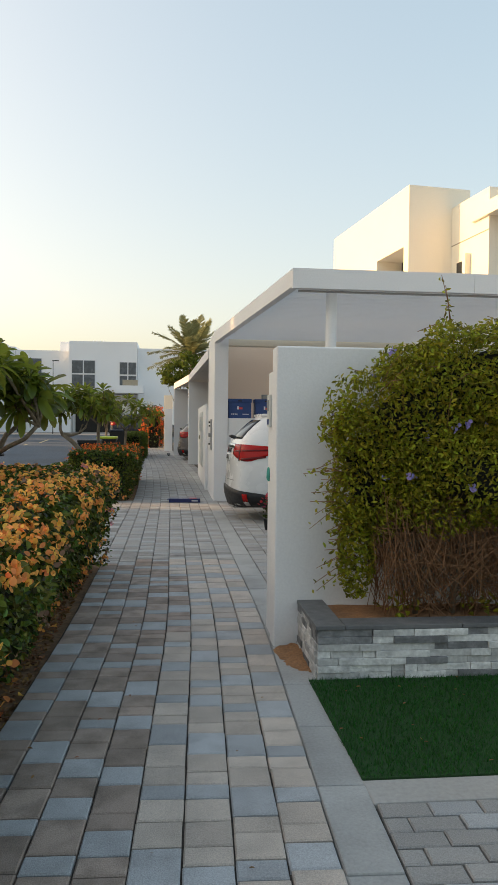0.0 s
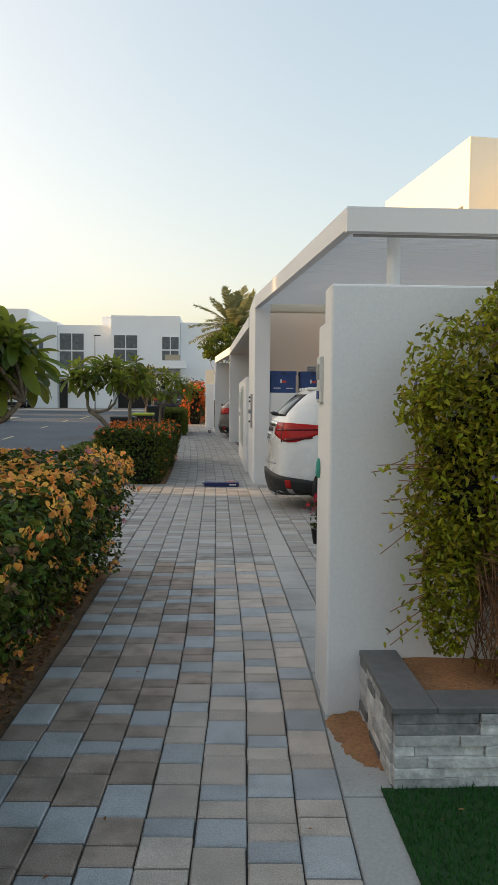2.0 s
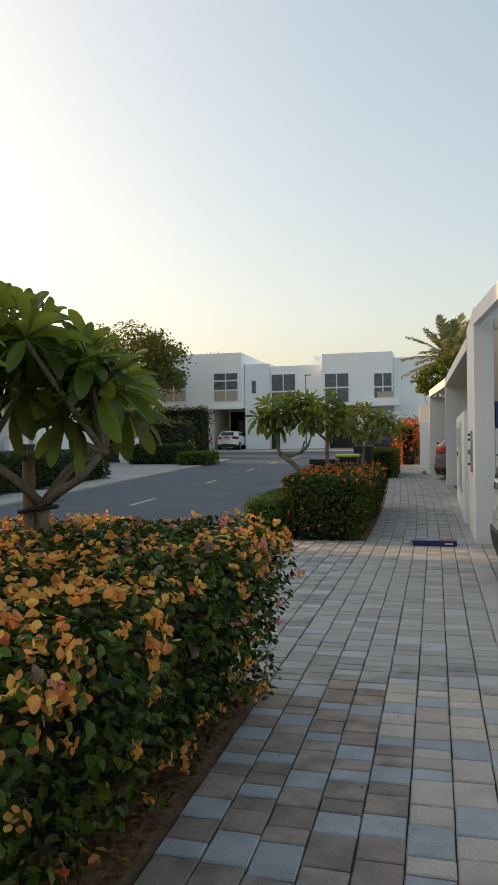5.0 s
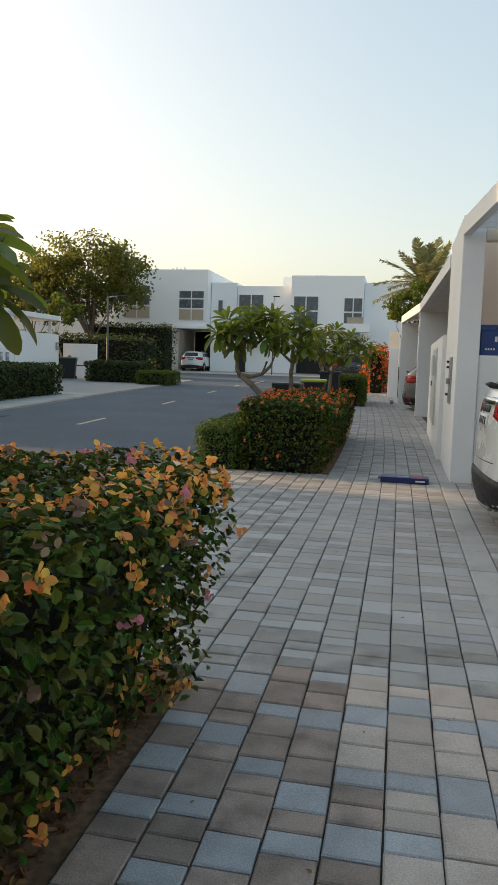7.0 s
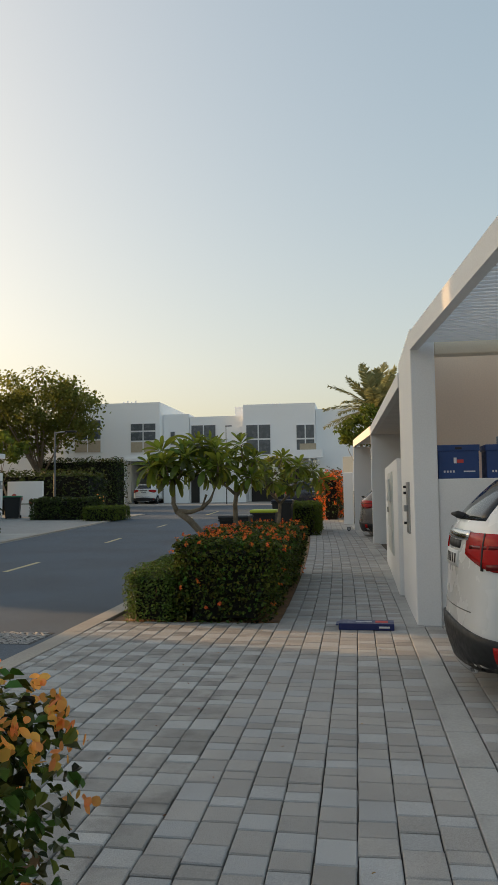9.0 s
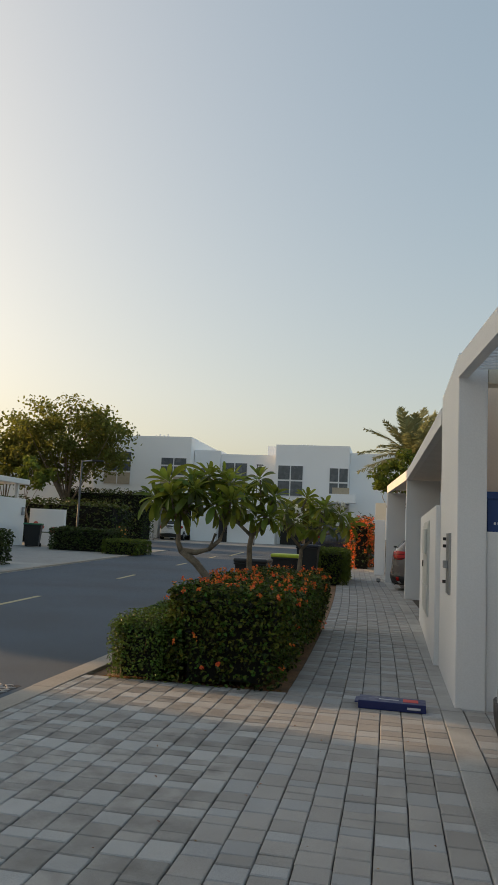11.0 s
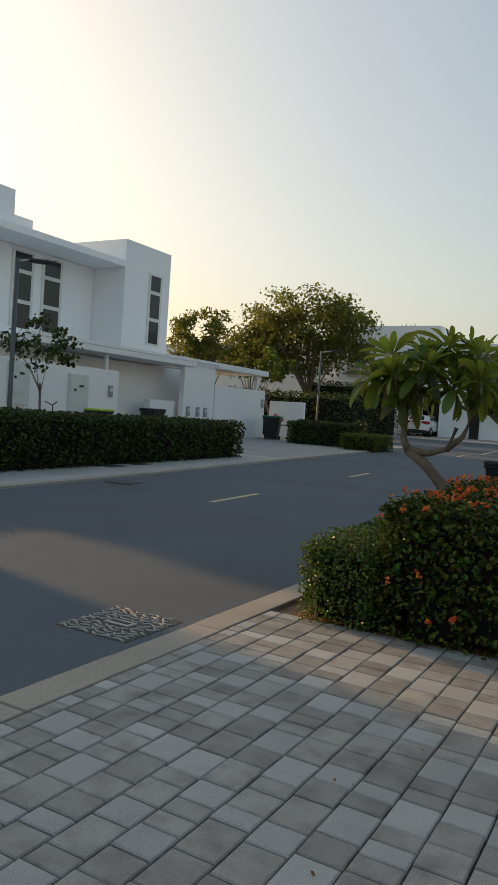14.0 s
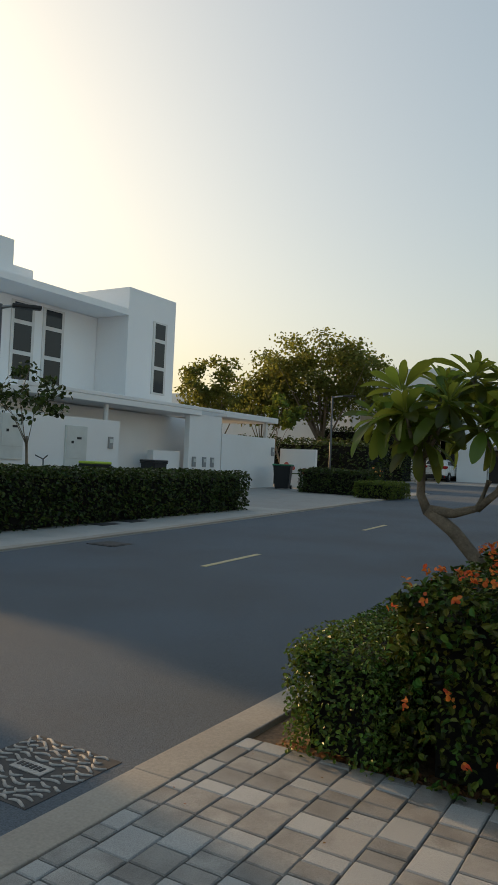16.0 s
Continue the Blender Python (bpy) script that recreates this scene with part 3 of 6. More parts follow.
# ---- left bed: orange bougainvillea ----
hedge("bougainvillea_hedge", -2.55, -0.56, 0.2, 8.2, 1.035, LEAF_BOUG, 0.045, 1600, "dense bougainvillea hedge covered in orange flowers", base=-0.035, shag=0.10, seed=11, foot=0.42, bare=1.0, foot_end=0.3,
      blooms=((BRACT_ORANGE, 2000, 0.13, "papery orange bracts"), (BRACT_PINK, 40, 0.3, "pale pink bracts"), (BRACT_DRY, 170, 0.45, "withered brown bracts")))
plumeria(-1.55, 6.9, -0.03, "young plumeria with big glossy leaves behind the hedge",
         [([(0, 0.05, 0), (0.03, 0.08, 0.7), (0.0, 0.12, 1.1), (0.02, 0.1, 1.3)], 0.04, 0.032),
          ([(0.02, 0.1, 1.28), (0.14, 0.05, 1.35), (0.30, -0.05, 1.42), (0.42, -0.05, 1.55)], 0.024, 0.018),
          ([(0.02, 0.1, 1.28), (-0.08, 0.0, 1.42), (-0.22, -0.1, 1.55)], 0.024, 0.018),
          ([(0.02, 0.1, 1.28), (0.06, 0.3, 1.45), (0.2, 0.5, 1.6)], 0.028, 0.02)],
         [(0.33, 0.0, 2.0, 0.85), (0.42, 0.0, 1.84, 1.0), (0.25, -0.06, 1.70, 0.75), (-0.02, 0.0, 2.16, 0.95), (-0.12, -0.28, 1.98, 0.95), (0.12, 0.32, 1.92, 0.9), (-0.32, 0.1, 2.06, 0.95),
          (0.14, -0.25, 2.05, 0.95), (0.28, 0.38, 1.9, 0.85), (-0.18, 0.36, 1.88, 0.9), (0.38, 0.32, 1.74, 0.85), (0.02, -0.1, 1.82, 0.9), (-0.3, -0.12, 1.85, 0.9), (0.22, 0.12, 1.94, 0.9), (-0.18, 0.15, 2.12, 0.95), (0.0, 0.35, 2.0, 0.9), (-0.06, -0.16, 2.16, 0.95), (-0.3, -0.2, 2.12, 0.95), (-0.05, 0.2, 2.16, 0.95), (0.34, -0.05, 1.95, 0.9), (-0.45, -0.05, 1.9, 0.9)], 21)
plumeria(-1.78, 5.95, -0.03, "slender plumeria with grey trunk and leaf whorls",
         [([(0, 0, 0), (0.02, 0.0, 0.6), (0.03, 0.05, 1.2), (0.02, 0.1, 1.65)], 0.034, 0.028),
          ([(0.1, 0.35, 0.9), (0.16, 0.35, 1.1), (0.3, 0.3, 1.45), (0.42, 0.25, 1.72)], 0.028, 0.018),
          ([(0.02, 0.1, 1.62), (-0.12, 0.05, 1.75), (-0.25, 0.0, 1.85)], 0.03, 0.02)],
         [(0.38, 0.12, 2.02, 0.9), (0.08, 0.0, 2.1, 0.95), (-0.25, 0.0, 2.05, 0.95), (-0.1, -0.26, 1.9, 0.9), (0.22, 0.32, 1.9, 0.9), (-0.02, 0.3, 2.12, 0.9), (0.3, -0.12, 1.84, 0.85), (-0.38, 0.25, 1.9, 0.9), (-0.32, -0.2, 1.78, 0.85)], 22)
stake = thing("tree_stake", pose(-1.58, 6.98, -0.03), "round brown wooden stake tied to the young tree", "stake")
bm = bmesh.new()
tube(bm, [(0, 0, 0), (-0.01, 0, 0.8), (-0.03, 0.02, 1.5)], [0.034, 0.033, 0.032], 10)
part("post", bm, STAKE, stake)
bm = bmesh.new()
tube(bm, [(-0.06, -0.02, 1.25), (0.0, -0.05, 1.26), (0.08, -0.02, 1.27), (0.10, 0.06, 1.27), (0.0, 0.06, 1.26), (-0.06, 0.0, 1.25)], [0.014] * 6, 6)
part("strap", bm, material("rubber_strap", (0.015, 0.015, 0.016), 0.6), stake, "black rubber tie")

# ---- far bed: red bougainvillea and plumeria ----
hedge("bougainvillea_hedge", -2.0, -0.70, 15.03, 20.2, 1.0, LEAF_BOUG, 0.043, 1900, "clipped bougainvillea hedge dotted with red flowers", base=-0.035, shag=0.05, seed=12, foot=0.12, bare=1.2,
      blooms=((BRACT_RED, 210, 0.07, "papery red bracts"),))
hedge("green_shrub", -2.63, -1.95, 15.02, 18.2, 0.64, LEAF_GLOSSY, 0.029, 3400, "low rounded green shrub at the kerb", base=-0.035, shag=0.08, seed=13, corner=0.2)
plumeria(-2.0, 16.7, -0.03, "crooked plumeria with bare branching trunk above a hedge",
         [([(0.22, 0.0, 0.6), (0.06, 0.0, 0.98), (-0.14, 0.0, 1.2), (-0.33, 0.0, 1.34)], 0.052, 0.048),
          ([(-0.33, 0.0, 1.32), (-0.39, 0.0, 1.45), (-0.39, 0.0, 1.72)], 0.038, 0.028),
          ([(-0.32, 0.0, 1.34), (-0.14, 0.0, 1.33), (0.03, 0.0, 1.38), (0.1, 0.0, 1.58)], 0.042, 0.02),
          ([(0.02, 0.0, 1.37), (0.16, 0.0, 1.5), (0.24, 0.02, 1.72)], 0.03, 0.02)],
         [(-0.56, 0.0, 2.20, 1.1), (-0.16, -0.16, 2.10, 1.1), (-0.05, 0.05, 2.3, 1.0), (-0.38, -0.05, 1.84, 1.0), (-0.32, 0.22, 2.25, 1.0), (0.08, -0.12, 1.92, 1.0), (-0.62, 0.12, 1.95, 0.9), (0.24, 0.1, 2.2, 1.05), (-0.3, 0.25, 1.95, 0.9), (-0.72, -0.05, 2.0, 0.95), (-0.45, -0.2, 2.02, 1.0), (0.1, 0.2, 2.3, 1.0), (0.3, -0.1, 1.98, 1.0)], 31)
plumeria(-1.68, 17.9, -0.02, "plumeria with dark drooping leaves above a hedge",
         [([(0, 0, 0.3), (0.02, 0, 0.9), (0.0, 0, 1.4), (0.03, 0, 1.6)], 0.045, 0.035), ([(0.03, 0, 1.55), (0.2, 0.1, 1.75)], 0.028, 0.02), ([(0.03, 0, 1.55), (-0.2, 0, 1.75)], 0.028, 0.02)],
         [(-0.28, 0.05, 2.34, 1.05), (0.12, -0.05, 2.36, 1.1), (-0.1, -0.2, 2.1, 1.1), (0.0, 0.0, 1.88, 1.05), (0.3, 0.1, 2.12, 1.05), (0.28, -0.1, 1.82, 1.0), (-0.3, 0.1, 1.98, 1.0), (0.1, 0.3, 2.2, 1.0)], 32)
plumeria(-1.15, 19.4, -0.01, "plumeria with white blossoms beside the footpath",
         [([(0, 0, 0.3), (0.0, 0.02, 0.9), (0.04, 0, 1.4)], 0.04, 0.03), ([(0.04, 0, 1.38), (0.25, 0.1, 1.6)], 0.026, 0.018), ([(0.04, 0, 1.38), (-0.2, 0, 1.65)], 0.026, 0.018)],
         [(-0.2, -0.2, 1.98, 0.95), (0.1, -0.1, 2.18, 0.95), (0.4, 0, 2.05, 0.95), (0.62, 0.2, 1.95, 0.9), (0.3, 0.4, 2.0, 0.9), (-0.05, -0.3, 1.75, 0.9), (0.45, -0.2, 1.75, 0.9), (0.75, 0.5, 1.8, 0.9), (0.2, 0.0, 1.7, 0.85), (-0.3, 0.1, 1.8, 0.85)], 33,
         flowers=((-0.02, -0.5, 2.0), (0.06, -0.5, 1.98), (0.0, -0.48, 1.82), (0.62, -0.1, 2.1), (0.72, -0.05, 2.08)))
hedge("green_shrub", -1.9, -0.98, 29.4, 32.5, 1.25, LEAF_BRIGHT, 0.06, 700, "clipped yellow-green shrub beside the bins", base=0.15, shag=0.06, seed=14)
hedge("bougainvillea_bush", -1.3, -0.45, 38.5, 41.5, 2.3, LEAF_DARK, 0.09, 130, "tall bougainvillea bush full of scarlet flowers", base=0.3, shag=0.4, seed=15, blooms=((BRACT_RED, 620, 0.95, "scarlet bracts"),), category="bush")

# ---- right side: garden wall, planter, carport, house ----
WHITE_METAL = material("white_metal", (0.70, 0.70, 0.69), 0.5, grain=0.03, stain=0.2, stain_scale=2)
SLATE = material("slate_coping", (0.12, 0.125, 0.13), 0.5, grain=0.15, grain_scale=30, stain=0.5, stain_scale=5, stain_rgb=(0.2, 0.2, 0.2), bump=0.3)
LEDGE = material("ledge_stone", (0.64, 0.645, 0.63), 0.7, grain=0.18, grain_scale=45, stain=0.75, stain_scale=11, stain_rgb=(0.33, 0.335, 0.34), bump=0.9, bump_scale=40, per_object=0.3, alt_rgb=(0.15, 0.155, 0.16), alt_share=0.74)
RED_SAND = material("planter_sand", (0.34, 0.17, 0.08), 0.95, grain=0.3, grain_scale=60, stain=0.5, stain_scale=8, stain_rgb=(0.18, 0.09, 0.045), bump=1.0, bump_scale=60)
GREY_METAL = material("grey_metal", (0.32, 0.33, 0.34), 0.45, 0.6, grain=0.06)
PALE_BOX = material("pale_enamel", (0.60, 0.62, 0.60), 0.5, grain=0.04, stain=0.2, stain_scale=3)
BLACK_PLASTIC = material("black_plastic", (0.014, 0.014, 0.016), 0.5, grain=0.15, grain_scale=60)
BLUE_CARD = material("blue_card", (0.02, 0.06, 0.20), 0.55, grain=0.06, stain=0.2, stain_scale=6)
NAVY_CARD = material("navy_card", (0.012, 0.022, 0.11), 0.4, grain=0.05, stain=0.2, stain_scale=5)
WHITE_INK = material("white_print", (0.7, 0.7, 0.72), 0.6)
RED_INK = material("red_print", (0.6, 0.06, 0.05), 0.55)


def wall(name, label, x0, x1, y0, y1, z0, z1, mat=PLASTER, bevel=0.012):
    return setting(name, box(x0, x1, y0, y1, z0, z1, bevel), mat, label, "wall")


wall("wall_garden", "white plastered garden wall beside the footpath", 0.785, 8.0, 5.03, 5.24, -0.1, 2.08)
wall("wall_meter", "white plastered return wall carrying a meter", 0.80, 1.02, 5.243, 5.55, -0.1, 1.93)
meter = thing("meter_box", pose(0.80, 5.42, 1.52), "small grey electric meter on the wall end", "meter")
part("housing", box(-0.02, 0.002, -0.06, 0.06, 0.0, 0.24, 0.006), PALE_BOX, meter)
part("dial", box(-0.026, -0.019, -0.04, 0.04, 0.12, 0.2, 0.003), GREY_METAL, meter, "dark reading window")
part("sticker", box(-0.024, -0.019, -0.04, 0.04, 0.02, 0.06), BLUE_CARD, meter, "blue printed sticker")
hook = thing("hanging_bag", pose(0.80, 5.46, 1.12), "small teal cloth hanging on the wall", "cloth")
bm = bmesh.new()
bmesh.ops.create_icosphere(bm, subdivisions=2, radius=0.04)
for v in bm.verts:
    v.co = Vector((v.co.x * 0.35 - 0.008, v.co.y * 0.9, v.co.z * 1.3 + 0.05)) + noise.noise_vector(v.co * 30) * 0.008
part("cloth", bm, material("teal_cloth", (0.05, 0.33, 0.27), 0.9, grain=0.2), hook)
pot = thing("flower_pot", pose(0.835, 5.635, 0.73), "small black wall pot with crimson flowers", "plant pot")
bm = bmesh.new()
bmesh.ops.create_cone(bm, cap_ends=True, segments=20, radius1=0.042, radius2=0.055, depth=0.085, matrix=Matrix.Translation((0, 0, 0.0425)))
part("pot", bm, BLACK_PLASTIC, pot)
part("bracket", box(-0.02, 0.02, -0.085, -0.045, 0.02, 0.07, 0.003), BLACK_PLASTIC, pot)
rng = np.random.default_rng(5)
c = rng.normal(0, 1, (90, 3)) * (0.025, 0.025, 0.05) + (0, 0, 0.16)
mesh_from("leaves", *leaf_cloud(rng, c, np.tile((0, 0, 1.0), (90, 1)), 0.032, 0.9), LEAF_DARK, pot)
c = rng.normal(0, 1, (46, 3)) * (0.028, 0.028, 0.045) + (-0.015, 0, 0.22)
mesh_from("blossoms", *petal_cloud(rng, c, np.tile((0, 0, 1.0), (46, 1)), 0.03), leaf_material("crimson_petal", (0.55, 0.03, 0.08), bright=(0.7, 0.1, 0.15)), pot, "crimson flowers", True)
bm = bmesh.new()
for k in range(9):
    tube(bm, [(0, 0, 0.08), (rng.normal(0, 0.012), rng.normal(0, 0.012), 0.15), (rng.normal(0, 0.025), rng.normal(0, 0.025), 0.23)], [0.003, 0.0025, 0.0015], 5)
part("stems", bm, TWIG, pot)

# planter: core wall, coping, sand
PX0, PX1, PY0, PY1, PZ = 0.955, 5.0, 4.36, 5.03, 0.30
planter = thing("planter", pose(PX0, PY0, 0), "raised planter clad in grey ledge stone with slate coping", "planter")
bm = box(0.025, 0.14, 0.025, 0.665, -0.05, PZ)
add_box(bm, 0.141, PX1 - PX0, 0.025, 0.14, -0.05, PZ)
part("body", bm, CONCRETE, planter)
part("coping", box(-0.012, 0.168, -0.012, 0.667, PZ + 0.001, PZ + 0.028, 0.004), SLATE, planter, "dark slate coping slab")
part("coping", box(0.170, 0.9, -0.012, 0.168, PZ + 0.001, PZ + 0.028, 0.004), SLATE, planter, "dark slate coping slab")
part("coping", box(0.904, 1.7, -0.012, 0.168, PZ + 0.001, PZ + 0.027, 0.004), SLATE, planter, "dark slate coping slab")
part("coping", box(1.704, PX1 - PX0, -0.012, 0.168, PZ + 0.001, PZ + 0.028, 0.004), SLATE, planter, "dark slate coping slab")
part("sand", lumpy_box(0.145, PX1 - PX0, 0.145, 0.665, 0.0, PZ - 0.015, 0.07, 0.02, 5.0), RED_SAND, planter, "rusty planting sand")
rng = random.Random(9)
rows = 7
for r in range(rows):
    z = r * PZ / rows
    x = 0.0
    while x < 2.4:
        w = rng.choice((0.08, 0.13, 0.2, 0.26, 0.34))
        d = rng.uniform(0.0, 0.02)
        part("stone", box(x + 0.001, x + w - 0.001, -d, 0.0248, z + 0.0008, z + PZ / rows - 0.0008, 0.002), LEDGE, planter)
        x += w
    y = 0.026
    while y < 0.66:
        w = min(rng.choice((0.09, 0.14, 0.2)), 0.664 - y)
        d = rng.uniform(0.0, 0.012)
        part("stone", box(-d, 0.0248, y + 0.001, y + w - 0.001, z + 0.0008, z + PZ / rows - 0.0008, 0.002), LEDGE, planter)
        y += w


def climber():
    rng = np.random.default_rng(41)
    root = thing("climbing_shrub", pose(1.9, 4.72, 0.28), "bushy green climber with small lilac flowers over the wall", "shrub")
    blobs = [((-0.15, 0.0, 1.25), (0.62, 0.26, 0.52)), ((0.25, 0.05, 1.45), (0.7, 0.3, 0.55)), ((0.8, 0.0, 1.3), (0.7, 0.3, 0.68)), ((-0.5, 0.05, 0.95), (0.3, 0.2, 0.48)), ((0.3, -0.08, 0.95), (0.8, 0.24, 0.38)),
             ((1.4, 0.0, 1.3), (0.7, 0.3, 0.7)), ((-0.62, 0.0, 0.45), (0.13, 0.1, 0.3)), ((2.0, 0.0, 1.2), (0.6, 0.3, 0.6)), ((1.1, 0.15, 1.85), (0.5, 0.2, 0.25))]
    ps, qs = [], []
    for (cx, cy, cz), (rx, ry, rz) in blobs:
        n = int(10500 * (rx * rz + rx * ry + ry * rz) / 0.6) + 150
        d = rng.normal(0, 1, (n, 3))
        d /= np.linalg.norm(d, axis=1, keepdims=True)
        r = rng.uniform(0.78, 1.06, (n, 1)) + bumpy(d * (rx, ry, rz) + (cx, cy, cz), 3.4, 0.34)[:, None]
        ps.append(d * r * (rx, ry, rz) + (cx, cy, cz))
        qs.append(d)
    p, q = np.concatenate(ps), np.concatenate(qs)
    ok = (p[:, 1] < 0.27) & (p[:, 1] > -0.42) & (p[:, 2] > 0.12)
    p, q = p[ok], q[ok]
    mesh_from("leaves", *leaf_cloud(rng, p, q + (0, -0.2, 0.15), 0.034, 0.8, 0.42), LEAF_SHRUB, root)
    # sprays that stick out at the top and the side
    bm, lp, lq = bmesh.new(), [], []
    for k in range(130):
        b = p[rng.integers(0, len(p))]
        d = Vector((rng.normal(-0.25, 0.5), rng.normal(-0.2, 0.25), rng.uniform(-0.1, 0.9)))
        if b[2] < 1.0:
            d = Vector((-0.8, -0.1, rng.uniform(-0.5, 0.3)))
            b = np.array((-0.62, 0.0, rng.uniform(0.3, 1.3)))
        elif b[2] < 1.5 and rng.uniform() < 0.6:
            continue
        d.normalize()
        ln = rng.uniform(0.12, 0.4)
        e = Vector(b) + d * ln
        e.y = min(e.y, 0.26)
        tube(bm, [Vector(b), Vector(b).lerp(e, 0.5) + Vector((0, 0, 0.03)), e], [0.003, 0.0025, 0.002], 4)
        for j in range(9):
            f = 0.2 + 0.8 * j / 9
            lp.append(Vector(b).lerp(e, f) + Vector((rng.normal(0, 0.014), rng.normal(0, 0.014), rng.normal(0, 0.014))))
            lq.append((0, -0.4, 0.8))
    part("sprays", bm, TWIG, root)["kind"] = "stuff"
    mesh_from("spray_leaves", *leaf_cloud(rng, np.array([tuple(v) for v in lp]), np.array(lq), 0.036, 0.8, 0.45), LEAF_SHRUB, root)
    sel = rng.integers(0, len(p), 64)
    c = np.repeat(p[sel] + q[sel] * 0.03, 9, 0) + rng.normal(0, 0.014, (64 * 9, 3))
    mesh_from("blossoms", *leaf_cloud(rng, c, np.repeat(q[sel], 9, 0), 0.026, 0.7, 0.8), PETAL_LILAC, root, "small lilac flowers")
    # bare tangle below
    bm = bmesh.new()
    for k in range(1300):
        x, y = rng.uniform(-0.5, 2.4), rng.uniform(-0.22, 0.25)
        lean = max(rng.normal(0, 0.55), -0.5 - x)
        top = rng.uniform(0.35, 0.85)
        pts = [Vector((x, y, rng.uniform(0.0, 0.4)))]
        for f in (0.3, 0.55, 0.8, 1.0):
            arch = 0.14 * math.sin(f * math.pi) * rng.normal(0.6, 0.8)
            pts.append(Vector((x + lean * f + rng.normal(0, 0.035), min(y + rng.normal(0, 0.035), 0.27), max(pts[0].z + (top - pts[0].z) * f + arch, 0.02))))
        tube(bm, pts, [0.0032, 0.0028, 0.0024, 0.002, 0.0014], 3)
    part("tangle", bm, TWIG, root, "dry brown twigs under the leaves")["kind"] = "stuff"
    bm = bmesh.new()
    for x in (0.05, 0.42, 0.85, 1.35, -0.2):
        tube(bm, [(x, 0.05, -0.02), (x + 0.03, 0.03, 0.35), (x + rng.normal(0, 0.1), 0.05, 0.75), (x + rng.normal(0, 0.15), 0.05, 1.2)], [0.022, 0.02, 0.016, 0.01], 7)
    part("stem", bm, BARK, root, "pale woody stems")
    # near-black lumps painted as the shade inside the climber
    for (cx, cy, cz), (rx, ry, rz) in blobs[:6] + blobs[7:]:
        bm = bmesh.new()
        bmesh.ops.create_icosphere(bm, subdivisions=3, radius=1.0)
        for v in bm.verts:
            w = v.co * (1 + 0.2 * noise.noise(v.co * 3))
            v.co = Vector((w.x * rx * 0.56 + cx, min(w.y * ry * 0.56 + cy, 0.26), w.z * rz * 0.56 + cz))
        part("inside", bm, SHADE_CORE, root)
    return root


climber()
rng = np.random.default_rng(6)
c = np.stack([rng.uniform(1.45, 3.2, 260), rng.uniform(4.55, 4.9, 260), rng.uniform(0.31, 0.42, 260)], 1)
keep = np.array([noise.noise(Vector((a[0] * 3, 0, 4))) > 0.0 for a in c])
weed = thing("ground_plants", pose(0, 0, 0), "low leafy plants sprouting in the planter sand", "plant")
mesh_from("leaves", *leaf_cloud(rng, c[keep], np.tile((0, -0.2, 1.0), (int(keep.sum()), 1)), 0.055, 0.6), LEAF_SHRUB, weed)


# ---- carport ----
def skewed(a, b, z0, z1, thick, bm=None, side=1):
    """A slab standing on the line from a to b, thick towards its right."""
    bm = bm or bmesh.new()
    a, b = Vector((*a, 0)), Vector((*b, 0))
    d = (b - a).normalized()
    nrm = Vector((d.y, -d.x, 0)) * side * thick
    vs = [bm.verts.new((p.x, p.y, z)) for z in (z0, z1) for p in (a, b, b + nrm, a + nrm)]
    for q in ((0, 1, 2, 3), (4, 5, 6, 7), (0, 1, 5, 4), (1, 2, 6, 5), (2, 3, 7, 6), (3, 0, 4, 7)):
        bm.faces.new([vs[i] for i in q])
    bmesh.ops.recalc_face_normals(bm, faces=bm.faces)
    return bm


carport = thing("carport", pose(0, 0, 0), "white flat-roofed carport with slatted ceiling and round post", "carport")
RA, RB = (1.515, 8.95), (0.925, 15.08)
part("fascia", skewed(RA, RB, 3.24, 3.455, 0.1), PLASTER, carport)
part("fascia", skewed((3.795, 8.95), RA, 3.21, 3.45, 0.1, side=-1), PLASTER, carport)
part("fascia", skewed((9.5, 8.95), (3.80, 8.95), 3.208, 3.448, 0.1, side=-1), PLASTER, carport)
part("drip_edge", box(1.6, 9.4, 8.955, 8.985, 3.185, 3.207), GREY_METAL, carport, "grey metal drip edge")
SHEET = leaf_material("translucent_sheet", (0.90, 0.91, 0.92), rough=0.6, spread=0.0, hue=0.0, through=0.72, bright=(0.96, 0.97, 0.98))


for i in range(49):
    y = 9.12 + i * 0.121
    left = 1.6 - (y - 9.04) * 0.0945
    slat = box(left, 9.4, -0.058, 0.058, -0.006, 0.006)
    add_box(slat, left, 9.4, 0.036, 0.052, -0.028, -0.0065)
    part("ceiling_slat", slat, SHEET, carport, at=pose(0, y, 3.33))


bm = bmesh.new()
bmesh.ops.create_cone(bm, cap_ends=True, segments=24, radius1=0.068, radius2=0.068, depth=3.3, matrix=Matrix.Translation((2.05, 9.13, 1.6)))
for f in bm.faces:
    f.smooth = len(f.verts) == 4
part("post", bm, WHITE_METAL, carport)
wall("wall_column", "tall white plastered carport pillar beside the footpath", 0.93, 1.215, 15.08, 17.5, -0.1, 3.5)
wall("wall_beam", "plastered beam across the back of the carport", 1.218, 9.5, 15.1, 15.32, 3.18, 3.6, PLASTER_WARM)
wall("wall_ledge", "half-height white wall at the back of the carport", 1.218, 9.5, 15.12, 15.34, -0.1, 1.70)
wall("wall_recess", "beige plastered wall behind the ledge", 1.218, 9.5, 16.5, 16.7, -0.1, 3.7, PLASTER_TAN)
wall("wall_ledge_top", "deep ledge behind the half wall", 1.22, 9.5, 15.345, 16.49, 1.55, 1.69)
